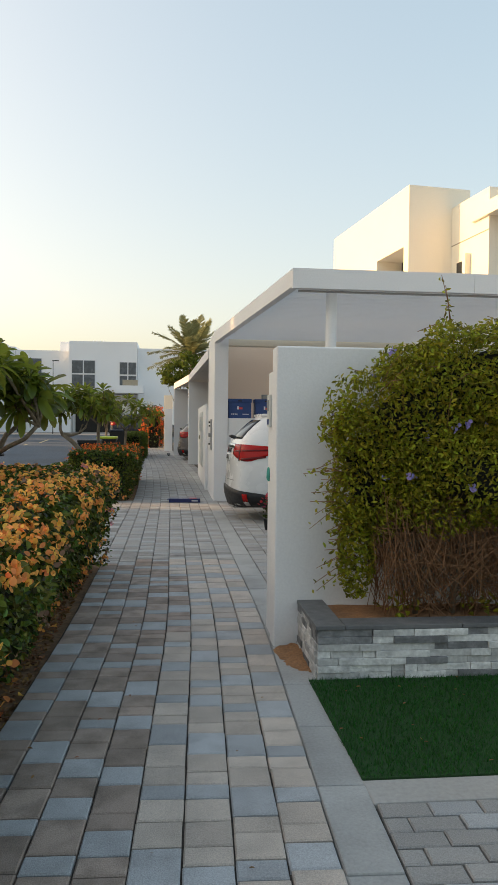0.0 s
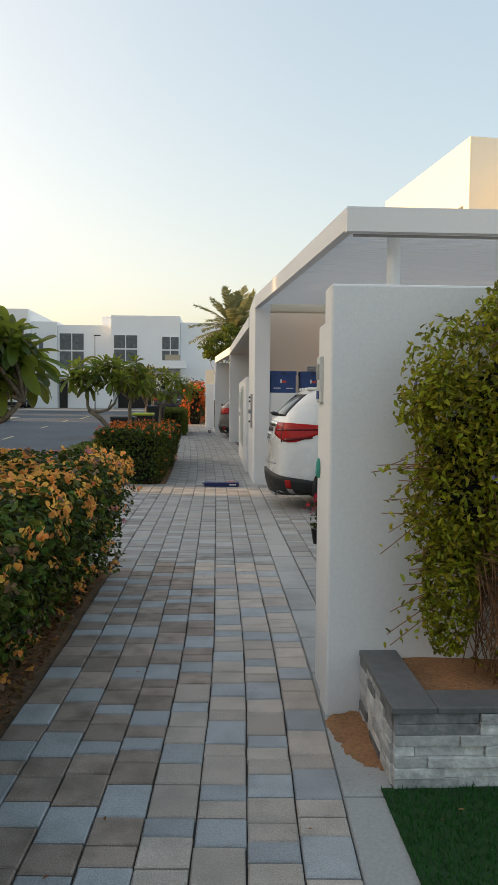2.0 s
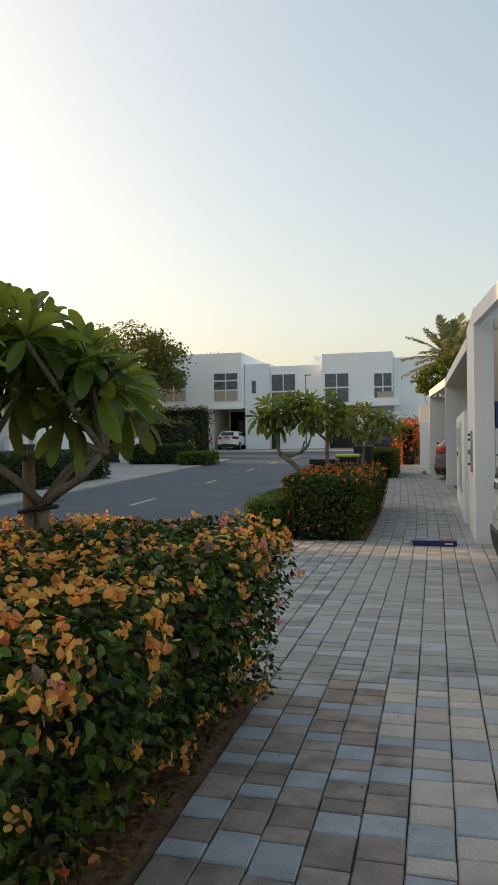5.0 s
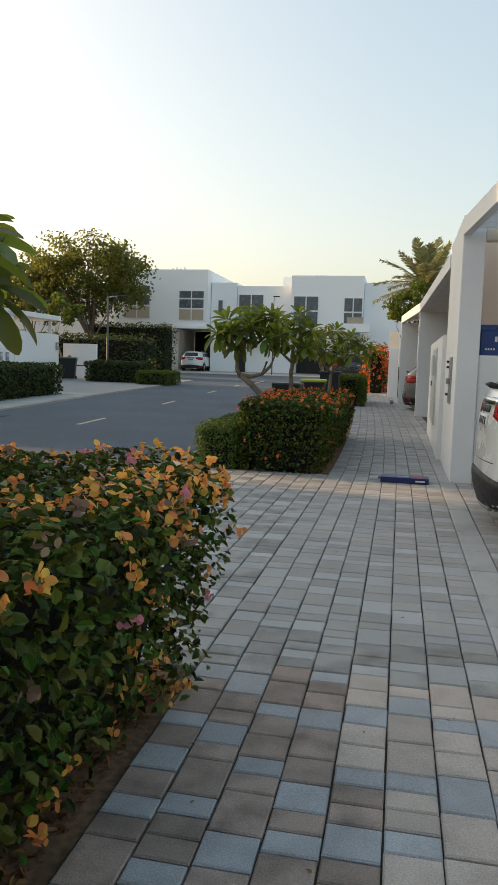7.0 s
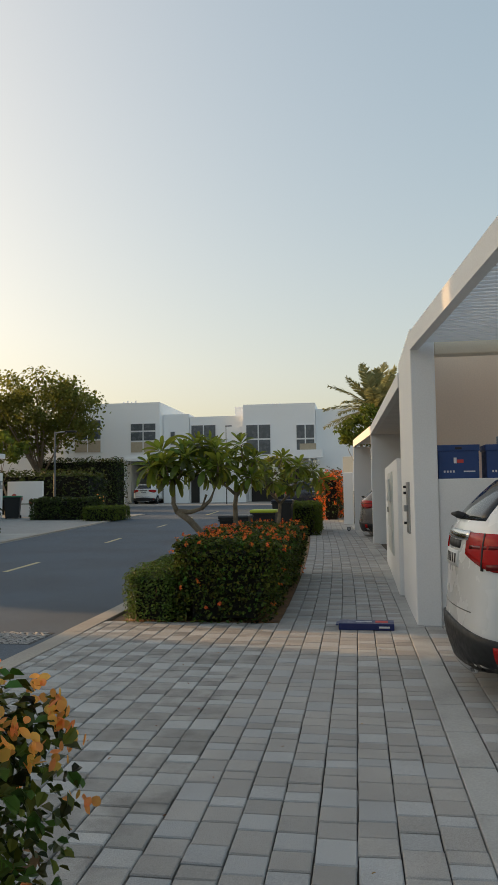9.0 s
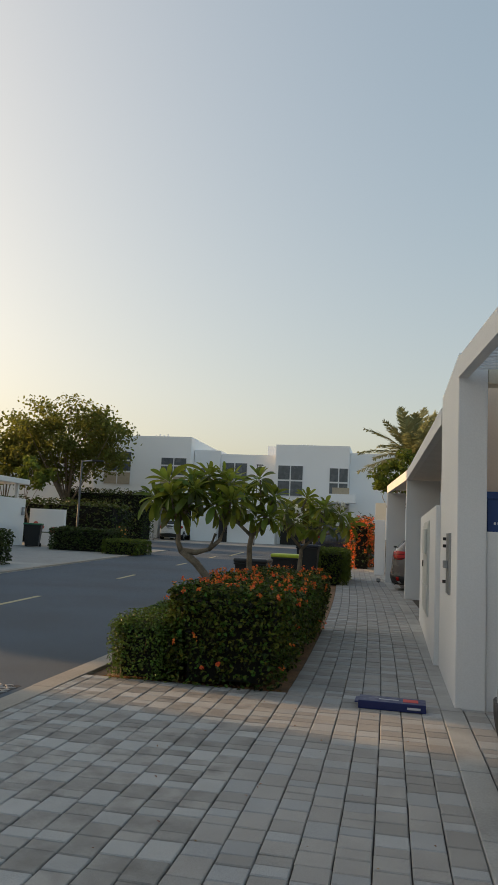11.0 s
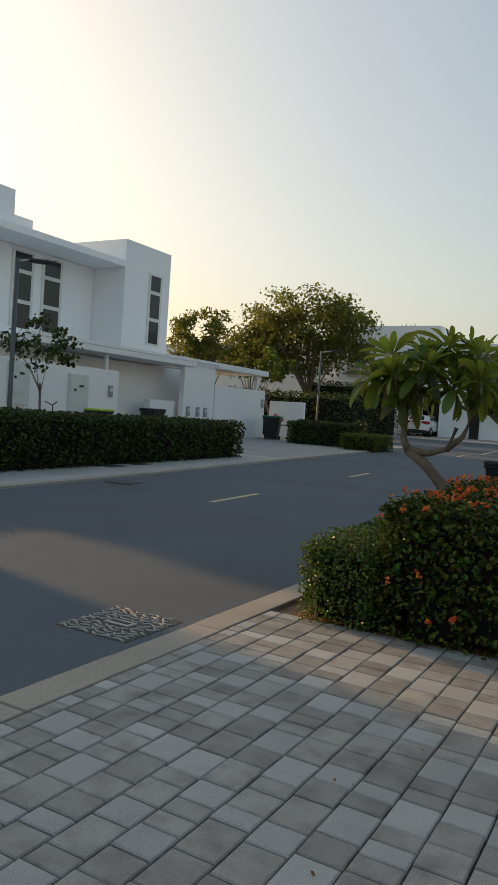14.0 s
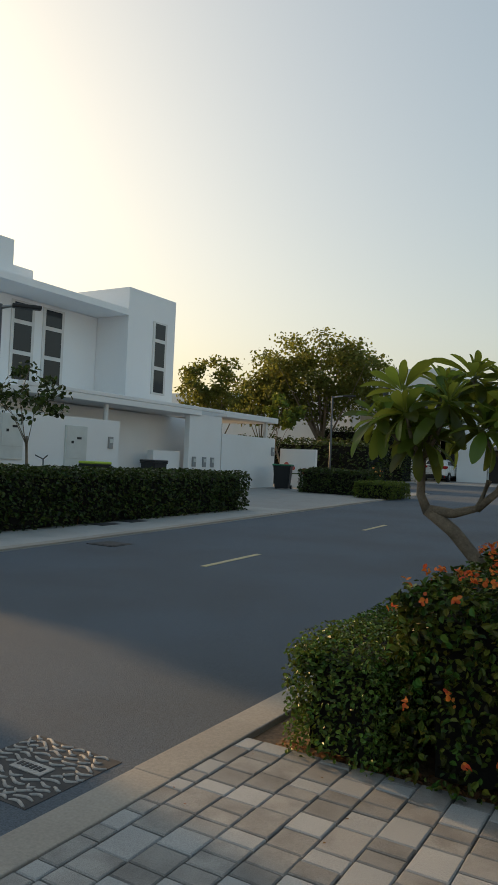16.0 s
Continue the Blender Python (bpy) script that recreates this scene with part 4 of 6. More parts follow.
wall("wall_carport_end", "white plastered house wall closing the carport", 9.52, 9.8, 5.3, 16.6, -0.1, 3.6)


def storage_box(x, y, w, d, h, label):
    b = thing("storage_box", pose(x, y, 1.702), label, "box", "blue storage boxes")
    part("body", box(0, w, 0, d, 0, h - 0.03, 0.006), BLUE_CARD, b)
    part("lid", box(-0.012, w + 0.012, -0.012, d + 0.012, h - 0.075, h, 0.006), BLUE_CARD, b)
    part("grip_hole", box(w * 0.42, w * 0.58, -0.015, -0.011, h - 0.055, h - 0.03), BLACK_PLASTIC, b)
    for i in range(4):
        part("print", box(0.06 + i * 0.035, 0.08 + i * 0.035, -0.002, 0.003, 0.07, 0.095), WHITE_INK, b)
    part("print", box(w * 0.62, w * 0.9, -0.002, 0.003, 0.075, 0.09), WHITE_INK, b)
    part("emblem", box(w * 0.38, w * 0.45, -0.002, 0.003, h * 0.45, h * 0.62), WHITE_INK, b, "white printed emblem")
    part("emblem", box(w * 0.46, w * 0.62, -0.002, 0.003, h * 0.46, h * 0.56), RED_INK, b, "red printed emblem")
    return b


storage_box(1.235, 15.2, 0.47, 0.36, 0.40, "lidded blue storage box on the carport ledge")
storage_box(1.80, 15.25, 0.46, 0.36, 0.40, "second blue storage box on the carport ledge")
roll = thing("rolled_hose", pose(2.05, 15.3, 2.103), "coiled grey hose lying on a storage box", "hose")
bm = bmesh.new()
for k in range(3):
    tube(bm, [(0.11 * math.cos(a * math.tau / 16), 0.08 * math.sin(a * math.tau / 16), 0.02 + 0.03 * k) for a in range(17)], [0.016] * 17, 6)
part("coil", bm, GREY_METAL, roll)

# low wall with cabinets
wall("wall_low", "white plastered low wall with meter cabinets", 0.865, 1.06, 17.503, 22.3, -0.1, 2.06)
cab = thing("meter_cabinet", pose(0.865, 18.9, 0.48), "pale recessed utility cabinet in the low wall", "cabinet")
part("frame", box(-0.02, 0.004, 0, 1.5, 0, 1.42, 0.006), PALE_BOX, cab)
part("door", box(-0.034, -0.019, 0.05, 1.45, 0.46, 1.37, 0.006), PALE_BOX, cab)
part("door", box(-0.034, -0.019, 0.05, 1.45, 0.05, 0.43, 0.006), PALE_BOX, cab)
part("meter", box(-0.075, -0.033, 0.15, 0.75, 0.92, 1.3, 0.015), PALE_BOX, cab, "grey meter housing")
part("lock", box(-0.05, -0.033, 1.2, 1.3, 0.7, 0.8, 0.004), BLACK_PLASTIC, cab, "black lock")
lock = thing("wall_panel", pose(0.93, 15.75, 1.02), "narrow grey metal panel with latch on the pillar", "panel")
part("plate", box(-0.022, 0.004, 0, 0.42, 0, 0.66, 0.005), GREY_METAL, lock)
part("latch", box(-0.07, -0.021, 0.12, 0.24, 0.28, 0.36, 0.006), GREY_METAL, lock, "grey latch")
for z in (0.1, 0.5, 0.58):
    part("bolt", box(-0.05, 0.004, 0.5, 0.56, z, z + 0.035, 0.004), BLACK_PLASTIC, lock, "black bolt")

# second carport along the path
cp2 = thing("carport", pose(0, 0, 0), "white carport frame farther along the footpath", "carport")
part("fascia", skewed((0.915, 17.52), (0.66, 26.6), 3.14, 3.36, 0.12), PLASTER, cp2)
part("fascia", skewed((0.66, 26.6), (0.15, 32.15), 3.14, 3.38, 0.12), PLASTER, cp2)
bm = bmesh.new()
vs = [bm.verts.new((x, y, z)) for z in (3.24, 3.35) for x, y in ((1.05, 17.52), (7, 17.52), (7, 32.15), (0.29, 32.15), (0.79, 26.6))]
bm.faces.new(vs[:5][::-1]), bm.faces.new(vs[5:])
for i in range(5):
    bm.faces.new((vs[i], vs[(i + 1) % 5], vs[5 + (i + 1) % 5], vs[5 + i]))
part("deck", bm, WHITE_METAL, cp2)
part("fin_wall", box(0.665, 1.5, 26.6, 26.82, -0.1, 3.135, 0.012), PLASTER, cp2)
part("fin_wall", box(0.155, 0.75, 32.0, 32.2, -0.1, 3.135, 0.012), PLASTER, cp2)
part("back_wall", box(6.8, 7.0, 22.4, 32.1, -0.1, 3.2), PLASTER, cp2)
wall("wall_beyond", "white low wall beyond the second carport", -0.28, 0.10, 35.5, 37.9, -0.1, 2.35)
wall("wall_gate_pier", "sunlit cream pier above the far low wall", -0.33, 0.1, 38.0, 38.3, 0.0, 3.1, PLASTER_WARM)
wall("wall_side_far", "white plastered house side behind the palm", 2.4, 9.0, 33.0, 40.0, 0.0, 3.4)
floodlight = thing("ground_light", pose(-0.05, 31.6, 0.25), "small black ground floodlight by the carport", "lamp")
part("body", box(-0.06, 0.06, -0.05, 0.05, 0.03, 0.13, 0.01), BLACK_PLASTIC, floodlight)
part("foot", box(-0.03, 0.03, -0.03, 0.03, 0.0, 0.03), BLACK_PLASTIC, floodlight)
part("lens", box(-0.045, 0.045, -0.054, -0.05, 0.045, 0.115), GREY_METAL, floodlight)

# house behind the carport
DARK_JOINT = material("shadow_joint", (0.35, 0.31, 0.25), 0.9, grain=0.1)
house = thing("house", pose(8.1, 24.7, 0.3, 0, 0, 7), "cream two-storey house with sunlit side and recessed window", "house")
W = PLASTER_CREAM
part("wall", box(0, 0.3, 0, 0.39, -0.3, 9.58), W, house)
part("wall", box(0, 0.3, 0.39, 2.75, 7.55, 9.58), W, house)
part("wall", box(0, 0.3, 0.39, 2.75, -0.3, 5.6), W, house)
part("wall", box(0, 0.3, 2.75, 7.65, -0.3, 9.58), W, house)
part("wall", box(0.3, 2.3, 0, 0.3, -0.3, 9.58), W, house)
part("wall", box(0.3, 4.0, 7.35, 7.65, -0.3, 9.58), W, house)
part("roof", box(0.3, 4.0, 0.3, 7.35, 9.1, 9.3), W, house)
rec = part("window", box(1.0, 1.05, 0.42, 2.72, 5.6, 7.55), GLASS_DARK, house)
part("frame", box(0.97, 1.08, 1.5, 1.6, 5.6, 7.55), WHITE_METAL, rec)
part("reveal", box(0.301, 1.3, 0.31, 2.9, 7.553, 7.7), W, house)
part("reveal", box(1.06, 1.3, 0.31, 2.9, 5.6, 7.55), W, house)
part("reveal", box(0.301, 1.05, 2.752, 2.9, 5.6, 7.55), W, house)
wing = part("wing", box(1.62, 7.0, -2.4, -0.002, -0.3, 8.9), W, house)
part("cornice_joint", box(1.612, 1.622, -2.4, -0.002, 7.55, 7.585), DARK_JOINT, wing)
part("canopy", box(1.5, 7.0, -3.6, -1.5, 8.0, 8.42), W, house)
part("pier", box(1.42, 1.619, -1.30, -1.10, 5.2, 7.05), W, house)
slit = part("window", box(1.60, 1.63, -0.85, -0.40, 5.2, 6.9), GLASS_DARK, house)
part("frame", box(1.58, 1.64, -0.90, -0.851, 5.2, 6.95), WHITE_METAL, slit)


# ---- cars ----
def paint(name, rgb, rough=0.25):
    m = material(name, rgb, rough, grain=0.02, grain_scale=8, spec=0.6)
    m.node_tree.nodes["Principled BSDF"].inputs["Coat Weight"].default_value = 0.6
    return m


RED_LENS = material("red_lens", (0.40, 0.012, 0.01), 0.2, spec=0.3)
DARK_LENS = material("dark_red_lens", (0.12, 0.006, 0.006), 0.2, spec=0.3)
CLEAR_LENS = material("clear_lens", (0.5, 0.48, 0.46), 0.1, spec=0.8)
CHROME = material("chrome", (0.6, 0.6, 0.6), 0.18, 1.0)
TYRE = material("tyre", (0.016, 0.016, 0.017), 0.85, grain=0.2, grain_scale=80)
RIM = material("alloy_rim", (0.45, 0.46, 0.47), 0.3, 0.9)
TRIM = material("black_trim", (0.02, 0.02, 0.021), 0.6, grain=0.1)
PLATE = material("number_plate", (0.62, 0.62, 0.60), 0.5)


def car(name, at, body_mat, label, length=4.65, height=1.72, width=1.82, group="parked cars"):
    """A rounded SUV along +x with its tail at x = 0; lamps, glass and trim lie on the shell."""
    root = thing(name, at, label, "car", group)
    k, hw = height / 1.72, width / 2
    L = length / 4.65
    lev = [0.20, 0.44, 0.66, 0.95, 1.24, 1.46, 1.64, 1.70]
    st = [
        ([0.12, 0.02, 0.05, 0.07, 0.09, 0.30, 0.52, 0.64], [0.64, 0.68, 0.70, 0.70, 0.68, 0.60, 0.54, 0.46], lev),
        ([0.24, 0.12, 0.14, 0.17, 0.20, 0.42, 0.62, 0.76], [0.84, 0.90, 0.92, 0.93, 0.88, 0.74, 0.65, 0.54], lev),
        ([0.62, 0.55, 0.55, 0.55, 0.58, 0.72, 0.86, 0.96], [0.91, 0.97, 0.99, 0.99, 0.94, 0.82, 0.73, 0.60], lev),
        ([1.2] * 8, [0.92, 0.98, 1.0, 1.0, 0.96, 0.86, 0.76, 0.62], lev),
        ([2.2] * 8, [0.92, 0.98, 1.0, 1.0, 0.96, 0.87, 0.78, 0.62], [0.22, 0.46, 0.66, 0.95, 1.22, 1.46, 1.66, 1.72]),
        ([3.0] * 8, [0.92, 0.98, 1.0, 0.99, 0.95, 0.86, 0.77, 0.6], [0.22, 0.46, 0.66, 0.95, 1.18, 1.40, 1.58, 1.64]),
        ([3.55] * 8, [0.92, 0.98, 0.99, 0.97, 0.90, 0.86, 0.80, 0.6], [0.28, 0.48, 0.68, 0.96, 1.07, 1.12, 1.15, 1.17]),
        ([4.25] * 8, [0.90, 0.95, 0.95, 0.90, 0.82, 0.75, 0.65, 0.5], [0.28, 0.48, 0.68, 0.88, 0.96, 1.00, 1.02, 1.03]),
        ([4.52, 4.58, 4.58, 4.54, 4.50, 4.46, 4.42, 4.38], [0.72, 0.76, 0.74, 0.68, 0.62, 0.56, 0.48, 0.4], [0.28, 0.46, 0.66, 0.80, 0.86, 0.89, 0.91, 0.92]),
    ]
    bm = bmesh.new()
    rings = []
    for xs, ws, zs in st:
        right = [bm.verts.new((xs[i] * L, -ws[i] * hw, zs[i] * k)) for i in range(8)]
        left = [bm.verts.new((xs[i] * L, ws[i] * hw, zs[i] * k)) for i in range(7, -1, -1)]
        rings.append(right + left)
    n = 16
    for a, b in zip(rings, rings[1:]):
        for i in range(n):
            bm.faces.new((a[i], a[(i + 1) % n], b[(i + 1) % n], b[i]))

    def cap(ring, push):
        rows = []
        for i in range(8):
            r, l = ring[i], ring[15 - i]
            row = [r]
            for f in (0.25, 0.5, 0.75):
                row.append(bm.verts.new(r.co.lerp(l.co, f) + Vector((push * (1 - (2 * f - 1) ** 2), 0, 0))))
            rows.append(row + [l])
        for a, b in zip(rows, rows[1:]):
            for i in range(4):
                bm.faces.new((a[i], a[i + 1], b[i + 1], b[i]))
    cap(rings[0], -0.08 * L)
    cap(rings[-1], 0.10 * L)
    bmesh.ops.recalc_face_normals(bm, faces=bm.faces)
    for f in bm.faces:
        f.smooth = True
    body = part("body", bm, body_mat, root)
    md = body.modifiers.new("round", "SUBSURF")
    md.levels = md.render_levels = 2
    bpy.context.view_layer.update()
    fine = bmesh.new()
    fine.from_mesh(body.evaluated_get(bpy.context.evaluated_depsgraph_get()).to_mesh())
    shell = BVHTree.FromBMesh(fine)
    fine.free()

    def skin(name, at_uv, mat, nu=8, nv=5, thick=0.006, parent=root, label=""):
        """A panel that follows the shell; at_uv gives the ray (start, direction) for u, v in 0..1."""
        b2 = bmesh.new()
        inner, outer = [], []
        for i in range(nu + 1):
            ri, ro = [], []
            for j in range(nv + 1):
                o, d = at_uv(i / nu, j / nv)
                p, nr, _, _ = shell.ray_cast(Vector(o), Vector(d))
                if p is None:
                    b2.free()
                    return None
                nr = nr if nr.dot(Vector(d)) < 0 else -nr
                ri.append(b2.verts.new(p - nr * 0.01))
                ro.append(b2.verts.new(p + nr * thick))
            inner.append(ri)
            outer.append(ro)
        for i in range(nu):
            for j in range(nv):
                b2.faces.new((outer[i][j], outer[i + 1][j], outer[i + 1][j + 1], outer[i][j + 1])).smooth = True
            for j in (0, nv):
                b2.faces.new((outer[i][j], outer[i + 1][j], inner[i + 1][j], inner[i][j]))
        for j in range(nv):
            for i in (0, nu):
                b2.faces.new((outer[i][j], outer[i][j + 1], inner[i][j + 1], inner[i][j]))
        bmesh.ops.recalc_face_normals(b2, faces=b2.faces)
        return part(name, b2, mat, parent, label)

    def round_tail(a0, a1, z0, z1, cx=0.9):
        """Rays towards an upright axis inside the tail; angles run from the rear to the sides."""
        def at_uv(u, v):
            a = radians(a0 + (a1 - a0) * u)
            za, zb = z0(u), z1(u)
            d = Vector((math.cos(a), -math.sin(a), 0))
            return Vector((cx * L, 0, (za + (zb - za) * v) * k)) - d * 3.0, d
        return at_uv

    def flat(y0, y1, z0, z1, narrow=0.0):
        def at_uv(u, v):
            y = (y0 + (y1 - y0) * u) * (1 - narrow * v)
            return (-2, y * hw, (z0 + (z1 - z0) * v) * k), (1, 0, 0)
        return at_uv

    def side(s, x0, x1, x2, x3, z0, z1):
        def at_uv(u, v):
            a, b = x0 + (x1 - x0) * u, x3 + (x2 - x3) * u
            return ((a + (b - a) * v) * L, s * 3, (z0 + (z1 - z0) * v) * k), (0, -s, 0)
        return at_uv

    skin("rear_window", flat(-0.62, 0.62, 1.30, 1.60, 0.16), GLASS_DARK, 10, 6, 0.004)
    skin("bumper", round_tail(-72, 72, lambda u: 0.25, lambda u: 0.57 - 0.13 * abs(2 * u - 1) ** 1.5), TRIM, 22, 4, 0.022, label="black lower bumper")
    skin("skid_plate", round_tail(-34, 34, lambda u: 0.225, lambda u: 0.27), CHROME, 18, 2, 0.026)
    skin("garnish", flat(-0.50, 0.50, 1.16, 1.225), CHROME, 12, 2, 0.016, label="chrome tailgate strip")
    skin("handle_recess", flat(-0.30, 0.30, 1.09, 1.15), TRIM, 8, 2, 0.003)
    skin("tailgate_seam", flat(-0.62, 0.62, 0.655, 0.663), TRIM, 12, 1, 0.001)
    pl = skin("number_plate", flat(-0.28, 0.28, 0.95, 1.07), PLATE, 4, 2, 0.012)
    for i in range(5):
        skin("plate_print", flat(-0.22 + i * 0.09, -0.17 + i * 0.09, 0.975, 1.045), TRIM, 1, 1, 0.014, pl)
    for s in (-1, 1):
        y = hw * s
        tl = skin("tail_light", round_tail(s * 27, s * 74, lambda u: 1.06 - 0.10 * min(1, u * 2.4) + 0.13 * max(0, u - 0.55) / 0.45, lambda u: 1.215 - 0.05 * max(0, u - 0.4)), RED_LENS, 14, 5, 0.014, label="glossy red tail light")
        skin("lens", round_tail(s * 44, s * 66, lambda u: 0.965 + 0.05 * u, lambda u: 1.005 + 0.04 * u), DARK_LENS, 8, 2, 0.017, tl, "smoked reversing lens")
        skin("light_band", round_tail(s * 31, s * 70, lambda u: 1.10 + 0.02 * u, lambda u: 1.125 + 0.02 * u), DARK_LENS, 10, 1, 0.0155, tl, "darker red inner band")
        skin("light_seam", round_tail(s * 41, s * 41.8, lambda u: 0.96, lambda u: 1.215), TRIM, 1, 4, 0.0165, tl)
        skin("reflector", round_tail(s * 46, s * 50, lambda u: 0.36, lambda u: 0.46), RED_LENS, 3, 4, 0.028, label="red bumper reflector")
        skin("fog_lamp", round_tail(s * 46, s * 50.5, lambda u: 0.285, lambda u: 0.352), CHROME, 3, 4, 0.028, label="silver lamp below the reflector")
        skin("side_window", side(s, 0.80, 1.55, 1.55, 1.02, 1.26, 1.54), GLASS_DARK)
        skin("side_window", side(s, 1.60, 2.50, 2.45, 1.60, 1.24, 1.56), GLASS_DARK)
        skin("side_window", side(s, 2.56, 3.30, 2.95, 2.50, 1.20, 1.50), GLASS_DARK)
        skin("sill", side(s, 1.35, 3.25, 3.25, 1.35, 0.31, 0.46), TRIM, 8, 2, 0.015, label="black sill trim")
        for x in (1.58, 2.53):
            skin("door_seam", side(s, x, x + 0.008, x + 0.008, x, 0.48, 1.22), TRIM, 1, 5, 0.001)
        for x in (1.85, 2.75):
            skin("door_handle", side(s, x - 0.2, x, x, x - 0.2, 1.06, 1.085), CHROME, 4, 2, 0.03)
        part("roof_rail", box(1.05 * L, 2.7 * L, min(y * 0.64, y * 0.68), max(y * 0.64, y * 0.68), 1.66 * k, 1.73 * k, 0.015), CHROME, root)
        part("mirror", box(3.15 * L, 3.3 * L, min(y * 1.0, y * 1.16), max(y * 1.0, y * 1.16), 1.06 * k, 1.20 * k, 0.04), body_mat, root)

        def at_front(u, v, s=s):
            a = radians(s * (24 + 34 * u))
            d = Vector((-math.cos(a), -math.sin(a), 0))
            return Vector((3.7 * L, 0, (0.72 + 0.11 * v) * k)) - d * 3, d
        skin("headlight", at_front, CLEAR_LENS, 8, 3, 0.01)
        for wx in (0.93, 3.68):
            bm = bmesh.new()
            prof = [(0.20, -0.1), (0.30, -0.115), (0.345, -0.09), (0.352, 0), (0.345, 0.09), (0.30, 0.115), (0.20, 0.1)]
            seg, rr = 32, []
            for i in range(seg):
                a = i * math.tau / seg
                rr.append([bm.verts.new((r * math.cos(a), t, r * math.sin(a))) for r, t in prof])
            for i in range(seg):
                a, b = rr[i], rr[(i + 1) % seg]
                for j in range(6):
                    bm.faces.new((a[j], a[j + 1], b[j + 1], b[j])).smooth = True
            bmesh.ops.recalc_face_normals(bm, faces=bm.faces)
            tyre = part("wheel", bm, TYRE, root, "black tyre", at=pose(wx * L, y * 0.90, 0.352))
            bm = bmesh.new()
            for i in range(5):
                m = pose(0, s * 0.075, 0, 0, i * 72, 0)
                add_box(bm, 0.03, 0.205, -0.02, 0.02, -0.035, 0.035, 0, m)
            bmesh.ops.create_cone(bm, cap_ends=True, segments=20, radius1=0.06, radius2=0.05, depth=0.06, matrix=pose(0, s * 0.075, 0, 90, 0, 0))
            part("rim", bm, RIM, tyre, "silver five-spoke rim")
            bm = bmesh.new()
            bmesh.ops.create_cone(bm, cap_ends=True, segments=24, radius1=0.205, radius2=0.205, depth=0.05, matrix=pose(0, s * 0.02, 0, 90, 0, 0))
            part("brake_disc", bm, TRIM, tyre)
            bm = bmesh.new()
            tube(bm, [(0.39 * math.cos(a * math.pi / 14), 0, 0.39 * math.sin(a * math.pi / 14)) for a in range(-1, 16)], [0.032] * 17, 6)
            part("wheel_arch", bm, TRIM, root, "black wheel arch", at=pose(wx * L, y * 0.975, 0.352))
    bm = bmesh.new()
    tube(bm, [(0.20 * L, 0.0, 1.30 * k), (0.06 * L, 0.02, 1.335 * k), (0.03 * L, 0.10, 1.34 * k)], [0.022, 0.03, 0.012], 8)
    tube(bm, [(0.05 * L, 0.05, 1.34 * k), (0.10 * L, 0.36, 1.31 * k)], [0.012, 0.008], 6)
    part("wiper", bm, TRIM, root, "black rear wiper")
    part("spoiler", box(0.50 * L, 0.85 * L, -hw * 0.52, hw * 0.52, 1.655 * k, 1.70 * k, 0.018), body_mat, root)

    def at_screen(u, v):
        return (6 * L, (-0.78 + 1.56 * u) * (1 - 0.12 * v) * hw, (1.20 + 0.36 * v) * k), (-1, 0, 0)
    skin("windscreen", at_screen, GLASS_DARK, 10, 6, 0.004)

    def at_nose(u, v):
        a = radians(-50 + 100 * u)
        d = Vector((-math.cos(a), -math.sin(a), 0))
        return Vector((3.7 * L, 0, (0.31 + 0.2 * v) * k)) - d * 3, d
    skin("front_bumper", at_nose, TRIM, 14, 3, 0.02)
    return root


WHITE_PAINT = paint("white_paint", (0.72, 0.72, 0.71))
car("suv", pose(1.02, 12.40, -0.02, 0, 0, 1.5), WHITE_PAINT, "white SUV parked tail-out under the carport", height=1.78)
car("suv", pose(0.36, 29.3, 0.18, 0, 0, -3), paint("bronze_paint", (0.16, 0.14, 0.13)), "bronze-grey SUV parked tail-out in the second carport", height=1.6)
car("suv", pose(-16.9, 64.0, 0.84, 0, 0, 90), WHITE_PAINT, "white SUV parked tail-out before the far house", height=1.66, width=1.92)
car("suv", pose(-3.9, 48.6, 0.55, 0, 0, 0), paint("navy_paint", (0.012, 0.016, 0.035)), "dark blue SUV parked across the street end", height=1.75)

